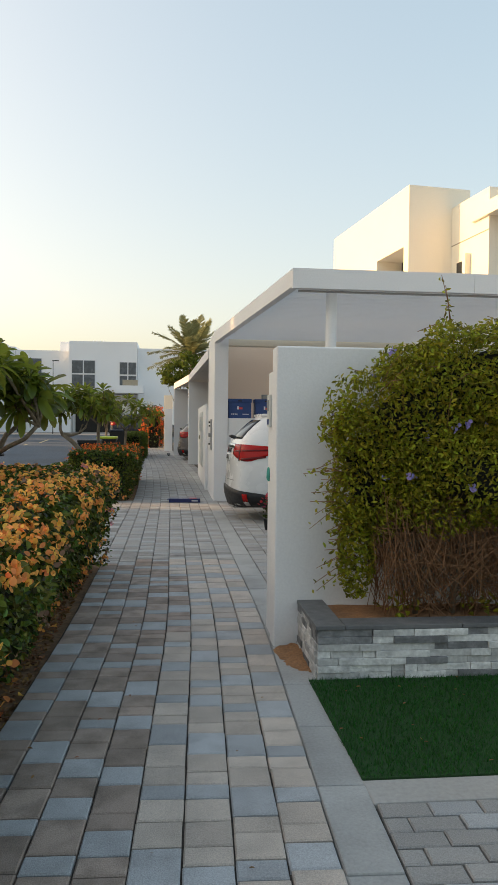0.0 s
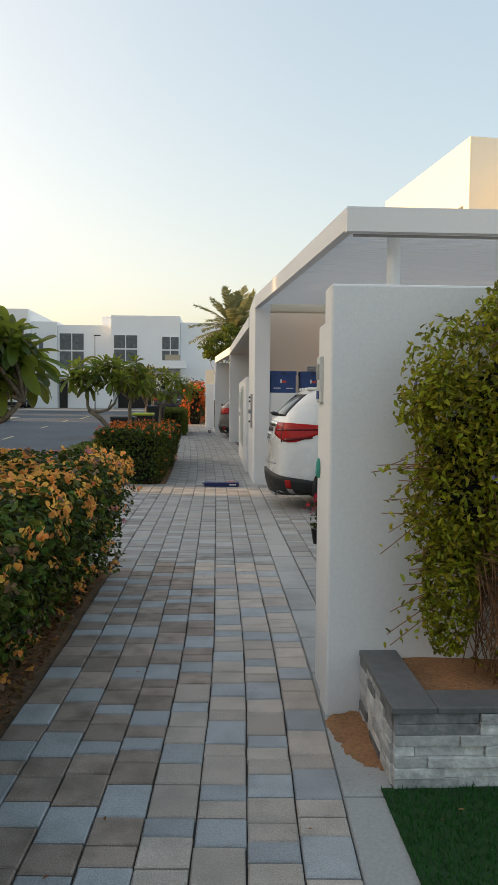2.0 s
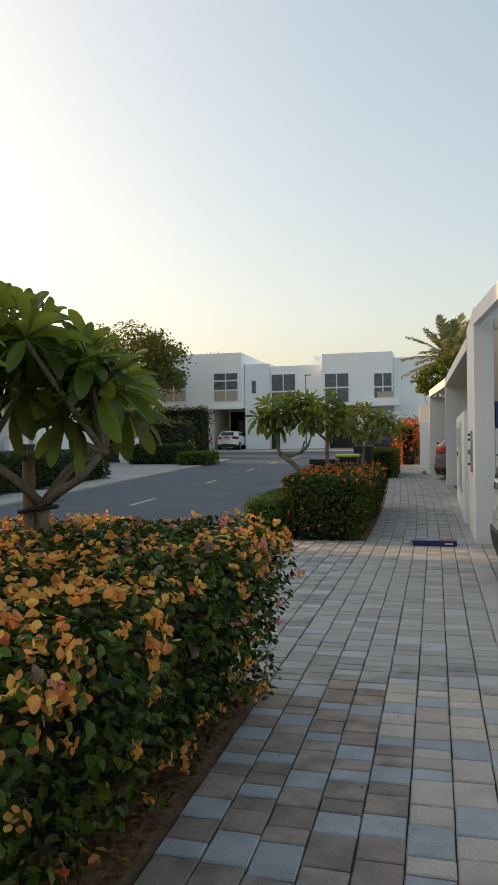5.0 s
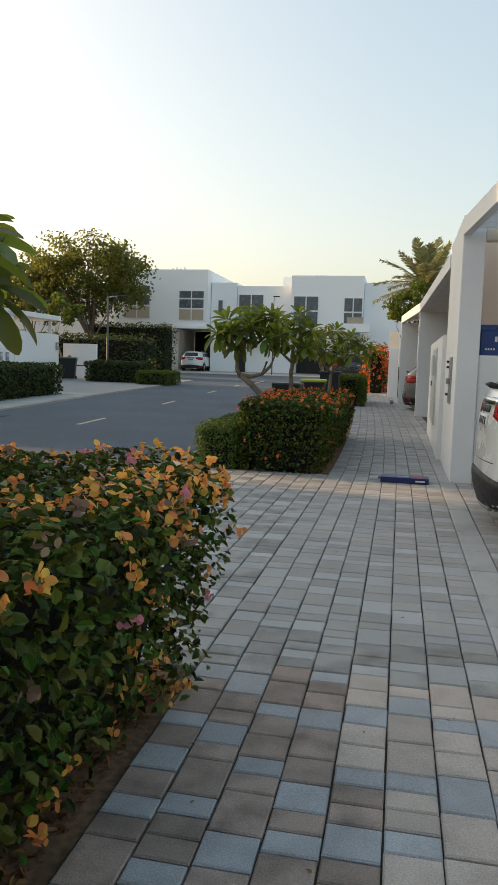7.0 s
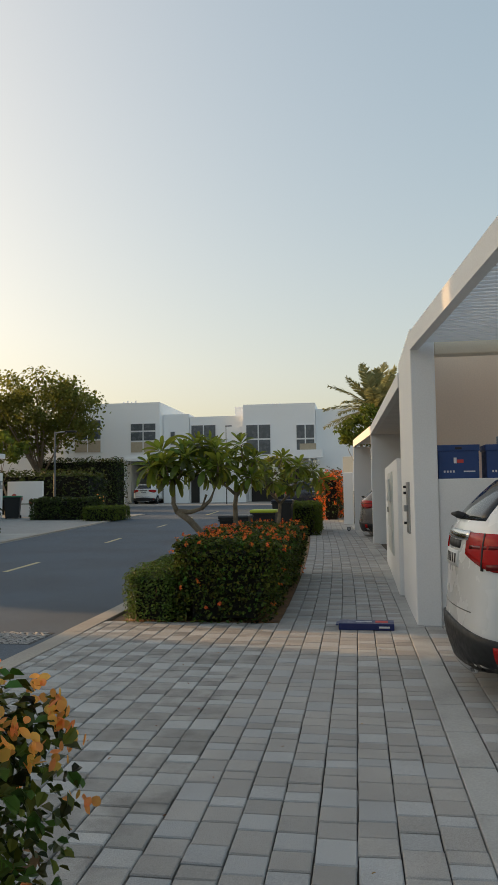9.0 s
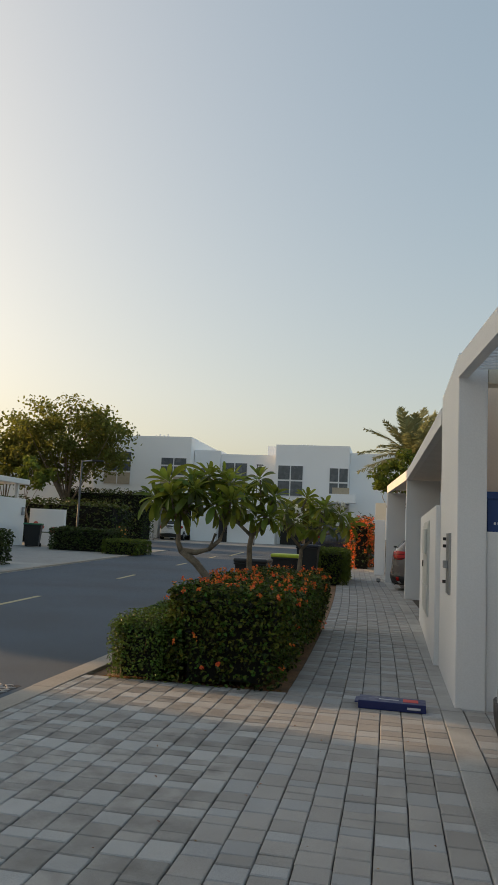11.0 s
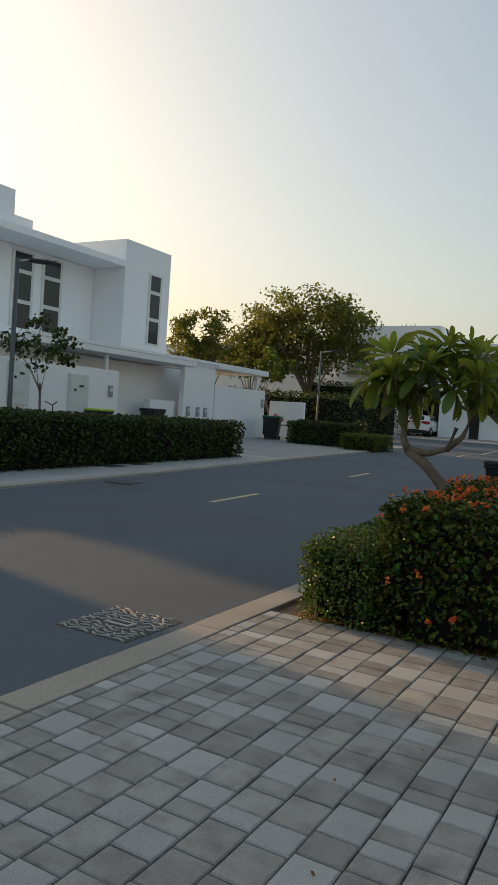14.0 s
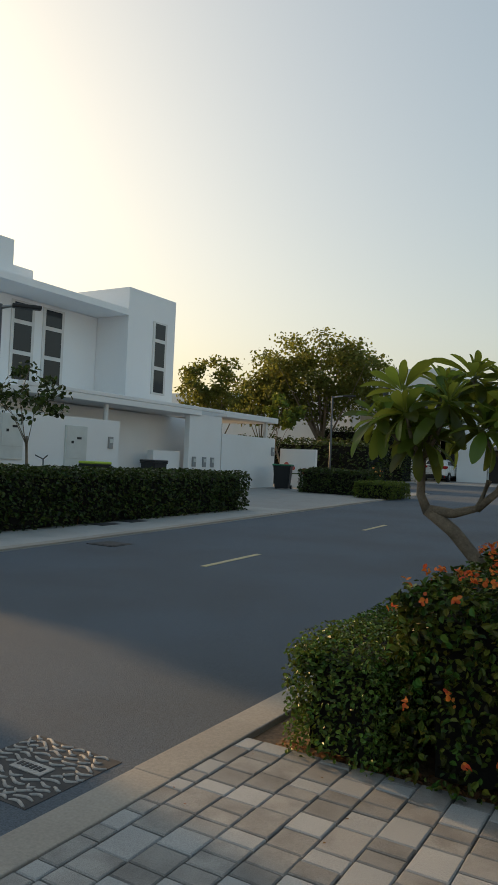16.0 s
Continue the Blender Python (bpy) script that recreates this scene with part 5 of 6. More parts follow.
# ---- bins, parcel, manhole ----
def bin_thing(x, y, lid_rgb, label, turn=0, h=1.07, wide=1.0, body_rgb=(0.012, 0.014, 0.016)):
    b = thing("wheelie_bin", pose(x, y, rise(y) - 0.02, 0, 0, turn) @ Matrix.Diagonal((wide, wide, 1, 1)), label, "bin", "wheelie bins")
    bm = bmesh.new()
    lo = [bm.verts.new((sx * 0.23, sy * 0.25, 0.06)) for sx, sy in ((-1, -1), (1, -1), (1, 1), (-1, 1))]
    hi = [bm.verts.new((sx * 0.29, sy * 0.34, h - 0.1)) for sx, sy in ((-1, -1), (1, -1), (1, 1), (-1, 1))]
    bm.faces.new(lo[::-1]), bm.faces.new(hi)
    for i in range(4):
        bm.faces.new((lo[i], lo[(i + 1) % 4], hi[(i + 1) % 4], hi[i]))
    bmesh.ops.bevel(bm, geom=bm.edges[:], offset=0.02, segments=2, affect="EDGES")
    mat = material("bin_body", body_rgb, 0.5, grain=0.15, grain_scale=50)
    part("body", bm, mat, b)
    part("rim", box(-0.31, 0.31, -0.36, 0.36, h - 0.13, h - 0.09, 0.01), mat, b)
    part("lid", box(-0.32, 0.32, -0.37, 0.37, h - 0.088, h - 0.01, 0.03), material("bin_lid", lid_rgb, 0.5, grain=0.1), b, "hinged plastic lid")
    part("handle", box(-0.25, 0.25, 0.37, 0.43, h - 0.12, h - 0.08, 0.012), mat, b)
    for s in (-1, 1):
        bm = bmesh.new()
        bmesh.ops.create_cone(bm, cap_ends=True, segments=18, radius1=0.1, radius2=0.1, depth=0.05, matrix=pose(s * 0.25, 0.24, 0.1, 0, 90, 0))
        part("wheel", bm, TYRE, b)
    return b


bin_thing(-2.25, 21.4, (0.03, 0.032, 0.036), "black wheelie bin with grey lid behind the hedge")
bin_thing(-2.0, 24.2, (0.42, 0.50, 0.05), "black wheelie bin with yellow-green lid behind the hedge")
bin_thing(-1.95, 28.2, (0.02, 0.026, 0.04), "dark blue-black wheelie bin by the shrub", h=1.2)
bin_thing(-17.3, 42.0, (0.02, 0.16, 0.09), "large black wheelie bin with green lid on the drive", 20, 1.2, wide=1.4)
bin_thing(-15.6, 27.4, (0.40, 0.55, 0.06), "wheelie bin with bright yellow-green lid behind the hedge", 0, 1.3)
bin_thing(-15.9, 30.5, (0.02, 0.02, 0.022), "plain black wheelie bin behind the hedge", 0, 1.36)

parcel = thing("parcel", pose(0.34, 14.83, 0.002, 0, 0, -1.5), "flat navy blue carton lying on the footpath", "box")
part("carton", box(-0.31, 0.31, -0.13, 0.13, 0, 0.075, 0.006), NAVY_CARD, parcel)
part("flap", box(-0.345, -0.312, -0.11, 0.11, 0.045, 0.06, 0.004), NAVY_CARD, parcel)
part("label_patch", box(0.10, 0.24, -0.06, 0.06, 0.0755, 0.078), RED_INK, parcel, "red printed patch")
part("print", box(-0.12, 0.06, -0.02, 0.0, 0.0755, 0.078), WHITE_INK, parcel, "white printed line")
part("print", box(0.14, 0.26, -0.133, -0.1295, 0.025, 0.045), WHITE_INK, parcel, "white printed line")

cover = thing("manhole_cover", pose(-3.56, 14.12, -0.044) @ Matrix.Diagonal((1.03, 1.08, 1, 1)), "grey cast manhole cover with raised wave pattern", "manhole cover")
IRON = material("cast_iron", (0.42, 0.40, 0.38), 0.7, 0.1, grain=0.25, grain_scale=60, stain=0.4, stain_scale=8, bump=0.3)
IRON_DARK = material("iron_groove", (0.05, 0.05, 0.052), 0.8, grain=0.2)
part("frame", box(-0.34, 0.34, -0.34, 0.34, -0.02, 0.012, 0.004), IRON_DARK, cover)
part("plate", box(-0.31, 0.31, -0.31, 0.31, 0.011, 0.017), IRON_DARK, cover)
bm = bmesh.new()
wave = random.Random(17)
for r in range(13):
    y = -0.285 + r * 0.0475
    x = -0.30
    while x < 0.25:
        ln = wave.uniform(0.05, 0.12)
        if not (abs(y) < 0.075 and -0.14 < x + ln / 2 < 0.14):
            amp, ph = wave.uniform(0.008, 0.02), wave.uniform(0, 6.28)
            pts = [(min(x + ln * j / 5, 0.305), y + amp * math.sin(ph + j * 0.9), 0.018) for j in range(6)]
            tube(bm, pts, [0.005, 0.008, 0.009, 0.009, 0.008, 0.005], 5)
        x += ln + 0.012
part("relief", bm, IRON, cover, "raised wavy ribs")["kind"] = "stuff"
part("badge", box(-0.11, 0.11, -0.05, 0.05, 0.0165, 0.024, 0.003), IRON, cover)
for i in range(6):
    part("badge_print", box(-0.09 + i * 0.03, -0.07 + i * 0.03, -0.02, 0.02, 0.024, 0.027), IRON_DARK, cover)


# ---- far row of houses ----
CURTAIN = material("curtain", (0.42, 0.36, 0.27), 0.8, grain=0.1, grain_scale=6)
# near-black paint puts the shade of far openings into colour; doors share it
DARK_ROOM = material("door_and_recess_shade", (0.03, 0.028, 0.026), 0.9, grain=0.2)
FAR_GLASS = material("curtained_glass", (0.10, 0.115, 0.13), 0.25, spec=0.5, grain=0.25, grain_scale=3)
WIN_FRAME = material("window_frame", (0.75, 0.76, 0.77), 0.5)


def window(house, x0, x1, z0, z1, y, cols=2, rows=((0.0, 0.38), (0.40, 0.72), (0.74, 1.0)), sign=-1, curtain=True):
    """A framed window in a wall that faces -y; y is the wall's face."""
    w = part("window", box(x0, x1, y - 0.06, y + 0.3, z0, z1), WIN_FRAME, house)
    for c in range(cols):
        a, b = x0 + (x1 - x0) * c / cols + 0.05, x0 + (x1 - x0) * (c + 1) / cols - 0.05
        for r, (f, g) in enumerate(rows):
            part("pane", box(a, b, y - 0.075, y - 0.055, z0 + (z1 - z0) * f + 0.04, z0 + (z1 - z0) * g - 0.04), CURTAIN if (r == 0 and curtain) else FAR_GLASS, w)
    return w


far = thing("house", pose(-20, 66, 0.85), "white flat-roofed townhouse with projecting upper bay windows", "house", "far townhouses")
X0, Y0, Z0 = -20.0, 66.0, 0.85


def fbox(house, name, x0, x1, y0, y1, z0, z1, mat=PLASTER_WHITE, o=(X0, Y0, Z0), bevel=0.0):
    return part(name, box(x0 - o[0], x1 - o[0], y0 - o[1], y1 - o[1], z0 - o[2], z1 - o[2], bevel), mat, house)


fbox(far, "wall", -24.2, -15.9, 65.4, 76, 4.5, 9.3)
fbox(far, "wall", -15.85, -13.65, 66.4, 76, 0.7, 8.35)
fbox(far, "ground_wall", -24.2, -19.0, 67.4, 76, 0.7, 4.45)
# dark sheet painted as the shade deep in the carport
fbox(far, "carport_back", -18.9, -15.9, 72.4, 72.6, 0.7, 4.45, DARK_ROOM)
fbox(far, "post", -19.15, -18.85, 65.6, 65.9, 0.7, 4.45)
fbox(far, "door", -16.6, -15.9, 67.0, 67.1, 0.8, 3.4, DARK_ROOM)
fbox(far, "ledge", -18.8, -15.88, 65.1, 65.42, 4.4, 4.62)
fbox(far, "parapet", -22.2, -19.6, 67, 70, 9.31, 9.5)
for i in range(4):
    fbox(far, "vent_pipe", -19.3 + i * 0.35, -19.2 + i * 0.35, 66.2, 66.3, 9.3, 9.5 + 0.08 * (i % 2))
window(far, -23.3 + 20, -20.95 + 20, 5.2 - Z0, 7.95 - Z0, 65.4 - Y0)
window(far, -18.4 + 20, -16.2 + 20, 5.1 - Z0, 7.55 - Z0, 65.4 - Y0)
window(far, -15.25 + 20, -14.8 + 20, 5.75 - Z0, 6.9 - Z0, 66.4 - Y0, 1, ((0, 1),), curtain=False)
mid = thing("house", pose(-12, 66, 0.85), "white set-back townhouse with tall shuttered windows", "house", "far townhouses")
o = (-12.0, 66.0, 0.85)
fbox(mid, "wall", -13.62, -8.87, 66.6, 76, 0.7, 8.1, o=o)
fbox(mid, "roof_box", -10.3, -5.5, 70, 76, 8.0, 9.25, o=o)
window(mid, -13.5 + 12, -11.35 + 12, 4.3 - Z0, 7.4 - Z0, 66.6 - Y0, 2, ((0, 0.5), (0.52, 1)), curtain=False)
fbox(mid, "door", -14.2 + 0.7, -12.8, 66.5, 66.58, 0.75, 3.3, DARK_ROOM, o=o)
fbox(mid, "canopy", -13.6, -10.8, 65.2, 66.58, 3.5, 3.7, o=o)
right = thing("house", pose(-6, 66, 0.85), "white townhouse with balcony and dark square windows", "house", "far townhouses")
o = (-6.0, 66.0, 0.85)
fbox(right, "wall", -8.85, -3.0, 65.4, 76, 4.4, 8.85, o=o)
fbox(right, "wall", -2.98, 6.0, 66.2, 76, 0.7, 8.4, o=o)
fbox(right, "ground_wall", -8.85, -3.0, 68, 76, 0.7, 4.35, o=o)
# dark sheet laid on the wall as the garage's inner shade
fbox(right, "garage_opening", -8.6, -4.2, 67.9, 67.98, 0.75, 3.6, DARK_ROOM, o=o)
fbox(right, "balcony", -4.7, -2.4, 64.3, 65.38, 4.35, 5.0, o=o)
window(right, -8.65 + 6, -6.6 + 6, 4.75 - Z0, 7.2 - Z0, 65.4 - Y0, 2, ((0, 0.5), (0.52, 1)), curtain=False)
window(right, -4.55 + 6, -3.05 + 6, 4.75 - Z0, 7.1 - Z0, 65.4 - Y0, 2, ((0, 0.5), (0.52, 1)), curtain=False)
fbox(right, "laundry", -4.2, -2.9, 64.5, 64.6, 5.02, 5.5, CURTAIN, o=o)
for i in range(4):
    fbox(right, "vent_pipe", -7.0 + i * 0.3, -6.9 + i * 0.3, 67, 67.1, 8.85, 9.1, o=o)
wall("wall_far_west", "plain white house wall closing the street", -60, -24.4, 68, 69, 0, 8)
wall("wall_far_east", "plain white house wall closing the street", 6.2, 60, 66.5, 67.5, 0, 8)
# few leaves, so the near-black core paints the climber's deep shade
hedge("climber_hedge", -24.2, -17.6, 59.8, 62.0, 4.3, LEAF_DARK, 0.15, 50, "dark green climber covering a pergola", base=0.75, shag=0.3, seed=61, faces="xXyZ")
lamp_far = thing("street_lamp", pose(-9.6, 61.5, 0.78), "thin dark street lamp before the far houses", "street lamp", "street lamps")
bm = bmesh.new()
tube(bm, [(0, 0, 0), (0, 0, 3), (0, 0, 6.0)], [0.04, 0.032, 0.026], 8)
part("pole", bm, BLACK_PLASTIC, lamp_far)
part("head", box(-0.06, 0.45, -0.09, 0.09, 5.96, 6.03, 0.02), BLACK_PLASTIC, lamp_far)


# ---- across the street ----
houseb = thing("house", pose(-26, 32, 0.3), "white modern two-storey house with tall narrow windows", "house")
o = (-26.0, 32.0, 0.3)
fbox(houseb, "wall", -38, -26.0, 23.2, 38.2, 0.1, 8.4, o=o)
fbox(houseb, "wall", -38, -24.0, 38.22, 41.9, 0.1, 9.8, o=o)
fbox(houseb, "roof_slab", -26.4, -23.95, 23.2, 38.2, 8.42, 8.72, o=o)
fbox(houseb, "roof_block", -38, -26.1, 32.25, 34.1, 8.76, 9.75, o=o)
fbox(houseb, "tower", -38, -25.2, 23.2, 32.2, 8.76, 10.5, o=o)
fbox(houseb, "ledge", -26, -23.2, 23.2, 38.2, 4.18, 4.45, o=o)


def side_window(house, x, y0, y1, z0, z1, o, rows):
    w = part("window", box(x - 0.3 - o[0], x + 0.05 - o[0], y0 - o[1], y1 - o[1], z0 - o[2], z1 - o[2]), WHITE_METAL, house)
    for f, g in rows:
        part("pane", box(x + 0.03 - o[0], x + 0.06 - o[0], y0 + 0.16 - o[1], y1 - 0.16 - o[1], z0 + (z1 - z0) * f + 0.09 - o[2], z0 + (z1 - z0) * g - 0.09 - o[2]), GLASS_DARK, w)


ROWS3 = ((0.0, 0.36), (0.36, 0.74), (0.74, 1.0))
side_window(houseb, -26.0, 32.9, 34.2, 4.7, 8.25, o, ROWS3)
side_window(houseb, -26.0, 34.7, 36.0, 4.7, 8.25, o, ROWS3)
side_window(houseb, -26.0, 29.5, 31.0, 4.7, 8.25, o, ROWS3)
side_window(houseb, -24.0, 40.1, 41.2, 4.85, 8.5, o, ROWS3)
# unseen house; its end leaves the gap that shapes the sun strip
housea = thing("house", pose(-26, 6, 0), "unseen white house across the street, placed to block the sun", "house")
o = (-26.0, 6.0, 0.0)
fbox(housea, "wall", -38, -24.2, -12, 18.7, -0.1, 8.9, o=o)
fbox(housea, "roof", -38.2, -24.0, -12, 18.7, 8.92, 9.15, o=o)
# unseen raised roof, added to keep sun off the carport fascia
fbox(housea, "roof_block", -37, -24.4, -11, 18.4, 9.16, 11.2, o=o)
# unseen slab added over the gap to keep sun off the pillar
fbox(housea, "upper_wing", -25.2, -24.2, 18.71, 23.1, 6.95, 11.2, o=o)
for y in (-6, 0, 6, 12):
    side_window(housea, -24.2, y, y + 1.4, 4.7, 8.0, o, ROWS3)
wall("wall_across", "white plastered boundary wall with utility cabinets", -18.75, -18.5, 8.0, 31.7, -0.1, 2.9)
wall("wall_across_pillar", "white carport pillar with small meters", -18.75, -18.5, 36.0, 38.4, 0.1, 3.55)
wall("wall_across_drive", "white plastered wall beside the drive", -18.75, -18.52, 38.5, 43.3, 0.1, 2.85)
wall("wall_across_sign", "low white wall with faded painted flowers", -18.6, -16.6, 44.0, 44.2, 0.3, 2.4)
wall("wall_across_inner", "grey shaded wall inside the carport across", -20.2, -20.0, 24.0, 38.2, 0.1, 3.44)
wall("wall_across_ledge", "half-height ledge inside the carport across", -19.2, -18.9, 34.2, 35.95, 0.1, 1.95)
cpb = thing("carport", pose(-21, 33, 0), "white flat carport roof across the street", "carport")
part("slab", box(-2.9, 2.6, -6.0, 3.72, 3.5, 3.72, 0.02), PLASTER, cpb)
part("fascia", box(2.4, 2.62, -6.0, 5.4, 3.721, 3.86, 0.02), PLASTER, cpb)
bm = bmesh.new()
bmesh.ops.create_cone(bm, cap_ends=True, segments=14, radius1=0.09, radius2=0.09, depth=0.62, matrix=Matrix.Translation((2.3, -1.85, 3.18)))
part("post", bm, WHITE_METAL, cpb)
cpc = thing("carport", pose(-21, 40, 0), "thin white canopy with a short post across the street", "carport")
part("slab", box(-2.5, 2.62, -1.4, 3.3, 3.60, 3.86, 0.02), PLASTER, cpc)
part("post", box(2.3, 2.45, 2.4, 2.55, 2.85, 3.6, 0.01), WHITE_METAL, cpc)
for y0, w, z0, h in ((26.3, 0.9, 1.1, 1.4), (29.0, 1.0, 0.8, 1.5)):
    cb = thing("utility_cabinet", pose(-18.5, y0, z0 + 0.3), "white utility cabinet on the boundary wall", "cabinet", "utility cabinets")
    part("body", box(-0.01, 0.06, 0, w, 0, h, 0.01), PALE_BOX, cb)
    part("door", box(0.06, 0.075, 0.05, w - 0.05, 0.4, h - 0.05, 0.006), PALE_BOX, cb)
    part("latch", box(0.075, 0.09, w * 0.5, w * 0.7, h * 0.7, h * 0.75), BLACK_PLASTIC, cb)
    part("dial", box(0.075, 0.085, w * 0.25, w * 0.35, h * 0.6, h * 0.66), BLACK_PLASTIC, cb)
for y0, z0 in ((31.1, 1.9), (36.25, 1.35), (37.0, 1.35), (37.6, 1.35), (42.9, 2.0)):
    mb = thing("meter_box", pose(-18.5, y0, z0), "grey meter box on the wall across", "meter", "meter boxes")
    part("housing", box(-0.01, 0.07, 0, 0.22, 0, 0.42, 0.01), GREY_METAL, mb)
    part("dial", box(0.07, 0.08, 0.04, 0.18, 0.2, 0.34), PALE_BOX, mb)
flower_paint = material("faded_paint", (0.5, 0.12, 0.1), 0.8, grain=0.2)
mural = thing("wall_painting", pose(-17.6, 43.99, 1.4), "faded painted red flowers and green stems", "painting")
for i, (a, b, r) in enumerate(((-0.6, 0.2, 0.14), (-0.2, 0.05, 0.1), (0.4, -0.1, 0.16))):
    bm = bmesh.new()
    bmesh.ops.create_circle(bm, cap_ends=True, segments=12, radius=r, matrix=pose(a, -0.006, b, 90, 0, 0))
    part("flower", bm, flower_paint, mural)
part("stem", box(-0.9, 0.5, -0.006, -0.003, -0.25, -0.2), LEAF, mural)

hedge("boundary_hedge", -13.7, -11.75, 14.0, 29.8, 1.28, LEAF_DARK, 0.085, 420, "long dark green clipped hedge across the road", base=0.02, shag=0.09, seed=71, foot=0.1)
hedge("boundary_hedge", -15.6, -12.3, 40.2, 42.0, 1.45, LEAF_DARK, 0.1, 330, "clipped green hedge beside the drive", base=0.38, shag=0.08, seed=72)
hedge("box_shrub", -12.4, -10.75, 38.9, 41.2, 1.08, LEAF_BRIGHT, 0.07, 520, "low box-clipped bright green shrub at the corner", base=0.36, shag=0.05, seed=73)
hedge("bougainvillea_bush", -12.7, -12.35, 41.2, 41.9, 1.6, LEAF_DARK, 0.09, 250, "small bush with orange flowers by the drive", base=0.4, shag=0.1, seed=74, blooms=((BRACT_ORANGE, 25, 0.9, "orange bracts"),), category="bush")
leafy_tree("street_tree", -23.4, 58.5, 0.7, 3.0, (5.6, 3.8, 3.6, 7.0), "large open-crowned tree behind the drive", LEAF_TREE, 0.25, 12500, 81, 0.22, "street trees", 130)
leafy_tree("street_tree", -34.0, 61.0, 0.7, 3.2, (3.6, 3.0, 2.6, 6.6), "dark round tree behind the white house", LEAF_TREE, 0.3, 3600, 82, 0.18, "street trees", 50)
leafy_tree("street_tree", -27.6, 58.0, 0.7, 2.2, (3.2, 2.4, 2.4, 5.2), "dense dark tree beside the large tree", LEAF_TREE, 0.26, 3600, 83, 0.14, "street trees", 50)
leafy_tree("young_tree", -19.6, 45.8, 0.5, 2.2, (1.1, 1.0, 1.4, 3.9), "young yellow-green tree by the painted wall", LEAF_BRIGHT, 0.24, 900, 84, 0.06, "", 26)
leafy_tree("young_tree", -14.3, 23.6, 0.1, 1.9, (1.1, 0.9, 0.85, 2.9), "thin young tree with sparse leaves", LEAF_DARK, 0.14, 520, 85, 0.035, "", 26)
leafy_tree("garden_tree", 0.75, 40.6, 0.4, 2.2, (1.5, 1.3, 1.1, 4.0), "leafy yellow-green tree over the low wall", LEAF_BRIGHT, 0.17, 2600, 86, 0.08, "", 46)
leafy_tree("street_tree", -3.3, 38.0, 0.3, 1.3, (0.9, 1.4, 0.8, 2.3), "small bushy tree behind the bins", LEAF_TREE, 0.13, 2200, 87, 0.06, "street trees", 44)
# few leaves over a near-black core, coloured to pass for tree shade
hedge("shade_shrubs", -24.0, -15.2, 47.5, 50.5, 2.9, LEAF_DARK, 0.18, 38, "near-black shrub mass standing in for shade under the trees", base=0.5, shag=0.35, seed=76, faces="xXyZ")


def street_lamp(x, y, z, h, arm, label):
    r = thing("street_lamp", pose(x, y, z), label, "street lamp", "street lamps")
    bm = bmesh.new()
    tube(bm, [(0, 0, 0), (0, 0, 0.9), (0, 0, h)], [0.085, 0.06, 0.05], 10)
    part("pole", bm, material("lamp_grey", (0.10, 0.105, 0.11), 0.5, 0.3), r)
    part("base_plate", box(-0.16, 0.16, -0.16, 0.16, 0, 0.03, 0.006), GREY_METAL, r)
    d = Vector(arm)
    bm = bmesh.new()
    tube(bm, [(0, 0, h - 0.08), d * 0.4 + Vector((0, 0, h - 0.02)), d + Vector((0, 0, h))], [0.04, 0.035, 0.03], 8)
    part("arm", bm, GREY_METAL, r)
    part("lamp_head", box(-0.32, 0.32, -0.11, 0.11, -0.05, 0.04, 0.025), BLACK_PLASTIC, r, at=pose(d.x, d.y, h, 0, 0, math.degrees(math.atan2(d.y, d.x))))
    return r


street_lamp(-16.75, 46.0, 0.5, 4.75, (0.9, 0.1, 0), "slim grey street lamp behind the drive hedge")
street_lamp(-13.95, 22.35, 0.1, 4.8, (0.35, 0.45, 0), "dark street lamp standing behind the long hedge")
for x, y, w, d in ((-11.5, 23.6, 0.5, 0.6), (-11.5, 24.6, 0.5, 0.6), (-12.2, 29.6, 0.9, 1.1), (-9.4, 21.4, 0.6, 0.6)):
    z = rise(y) + (0.012 if x < -10.1 else -0.026)
    pl = thing("drain_cover", pose(x + bend(y), y, z), "flat dark metal service cover in the paving", "drain cover", "drain covers")
    part("frame", box(-w / 2, w / 2, -d / 2, d / 2, -0.05, 0.004), IRON_DARK, pl)
    part("plate", box(-w / 2 + 0.06, w / 2 - 0.06, -d / 2 + 0.06, d / 2 - 0.06, 0.0041, 0.009), IRON_DARK, pl)
bike = thing("bicycle", pose(-15.2, 24.6, 0.12, 0, 0, 80), "dark bicycle leaning behind the hedge", "bicycle")
for x in (-0.5, 0.5):
    bm = bmesh.new()
    tube(bm, [(x + 0.33 * math.cos(a * math.tau / 20), 0, 0.35 + 0.33 * math.sin(a * math.tau / 20)) for a in range(21)], [0.02] * 21, 6)
    part("wheel", bm, TYRE, bike)
bm = bmesh.new()
tube(bm, [(-0.5, 0, 0.35), (-0.15, 0, 0.85), (0.38, 0, 0.9), (0.5, 0, 0.35)], [0.018] * 4, 6)
tube(bm, [(-0.15, 0, 0.85), (0.0, 0, 0.35), (0.38, 0, 0.9), (0.36, 0, 1.35)], [0.018] * 4, 6)
part("frame", bm, BLACK_PLASTIC, bike)
bm = bmesh.new()
tube(bm, [(0.3, -0.28, 1.45), (0.36, 0, 1.35), (0.3, 0.28, 1.45)], [0.016] * 3, 6)
part("handlebar", bm, BLACK_PLASTIC, bike)
part("saddle", box(-0.3, -0.05, -0.07, 0.07, 1.0, 1.08, 0.03), BLACK_PLASTIC, bike)


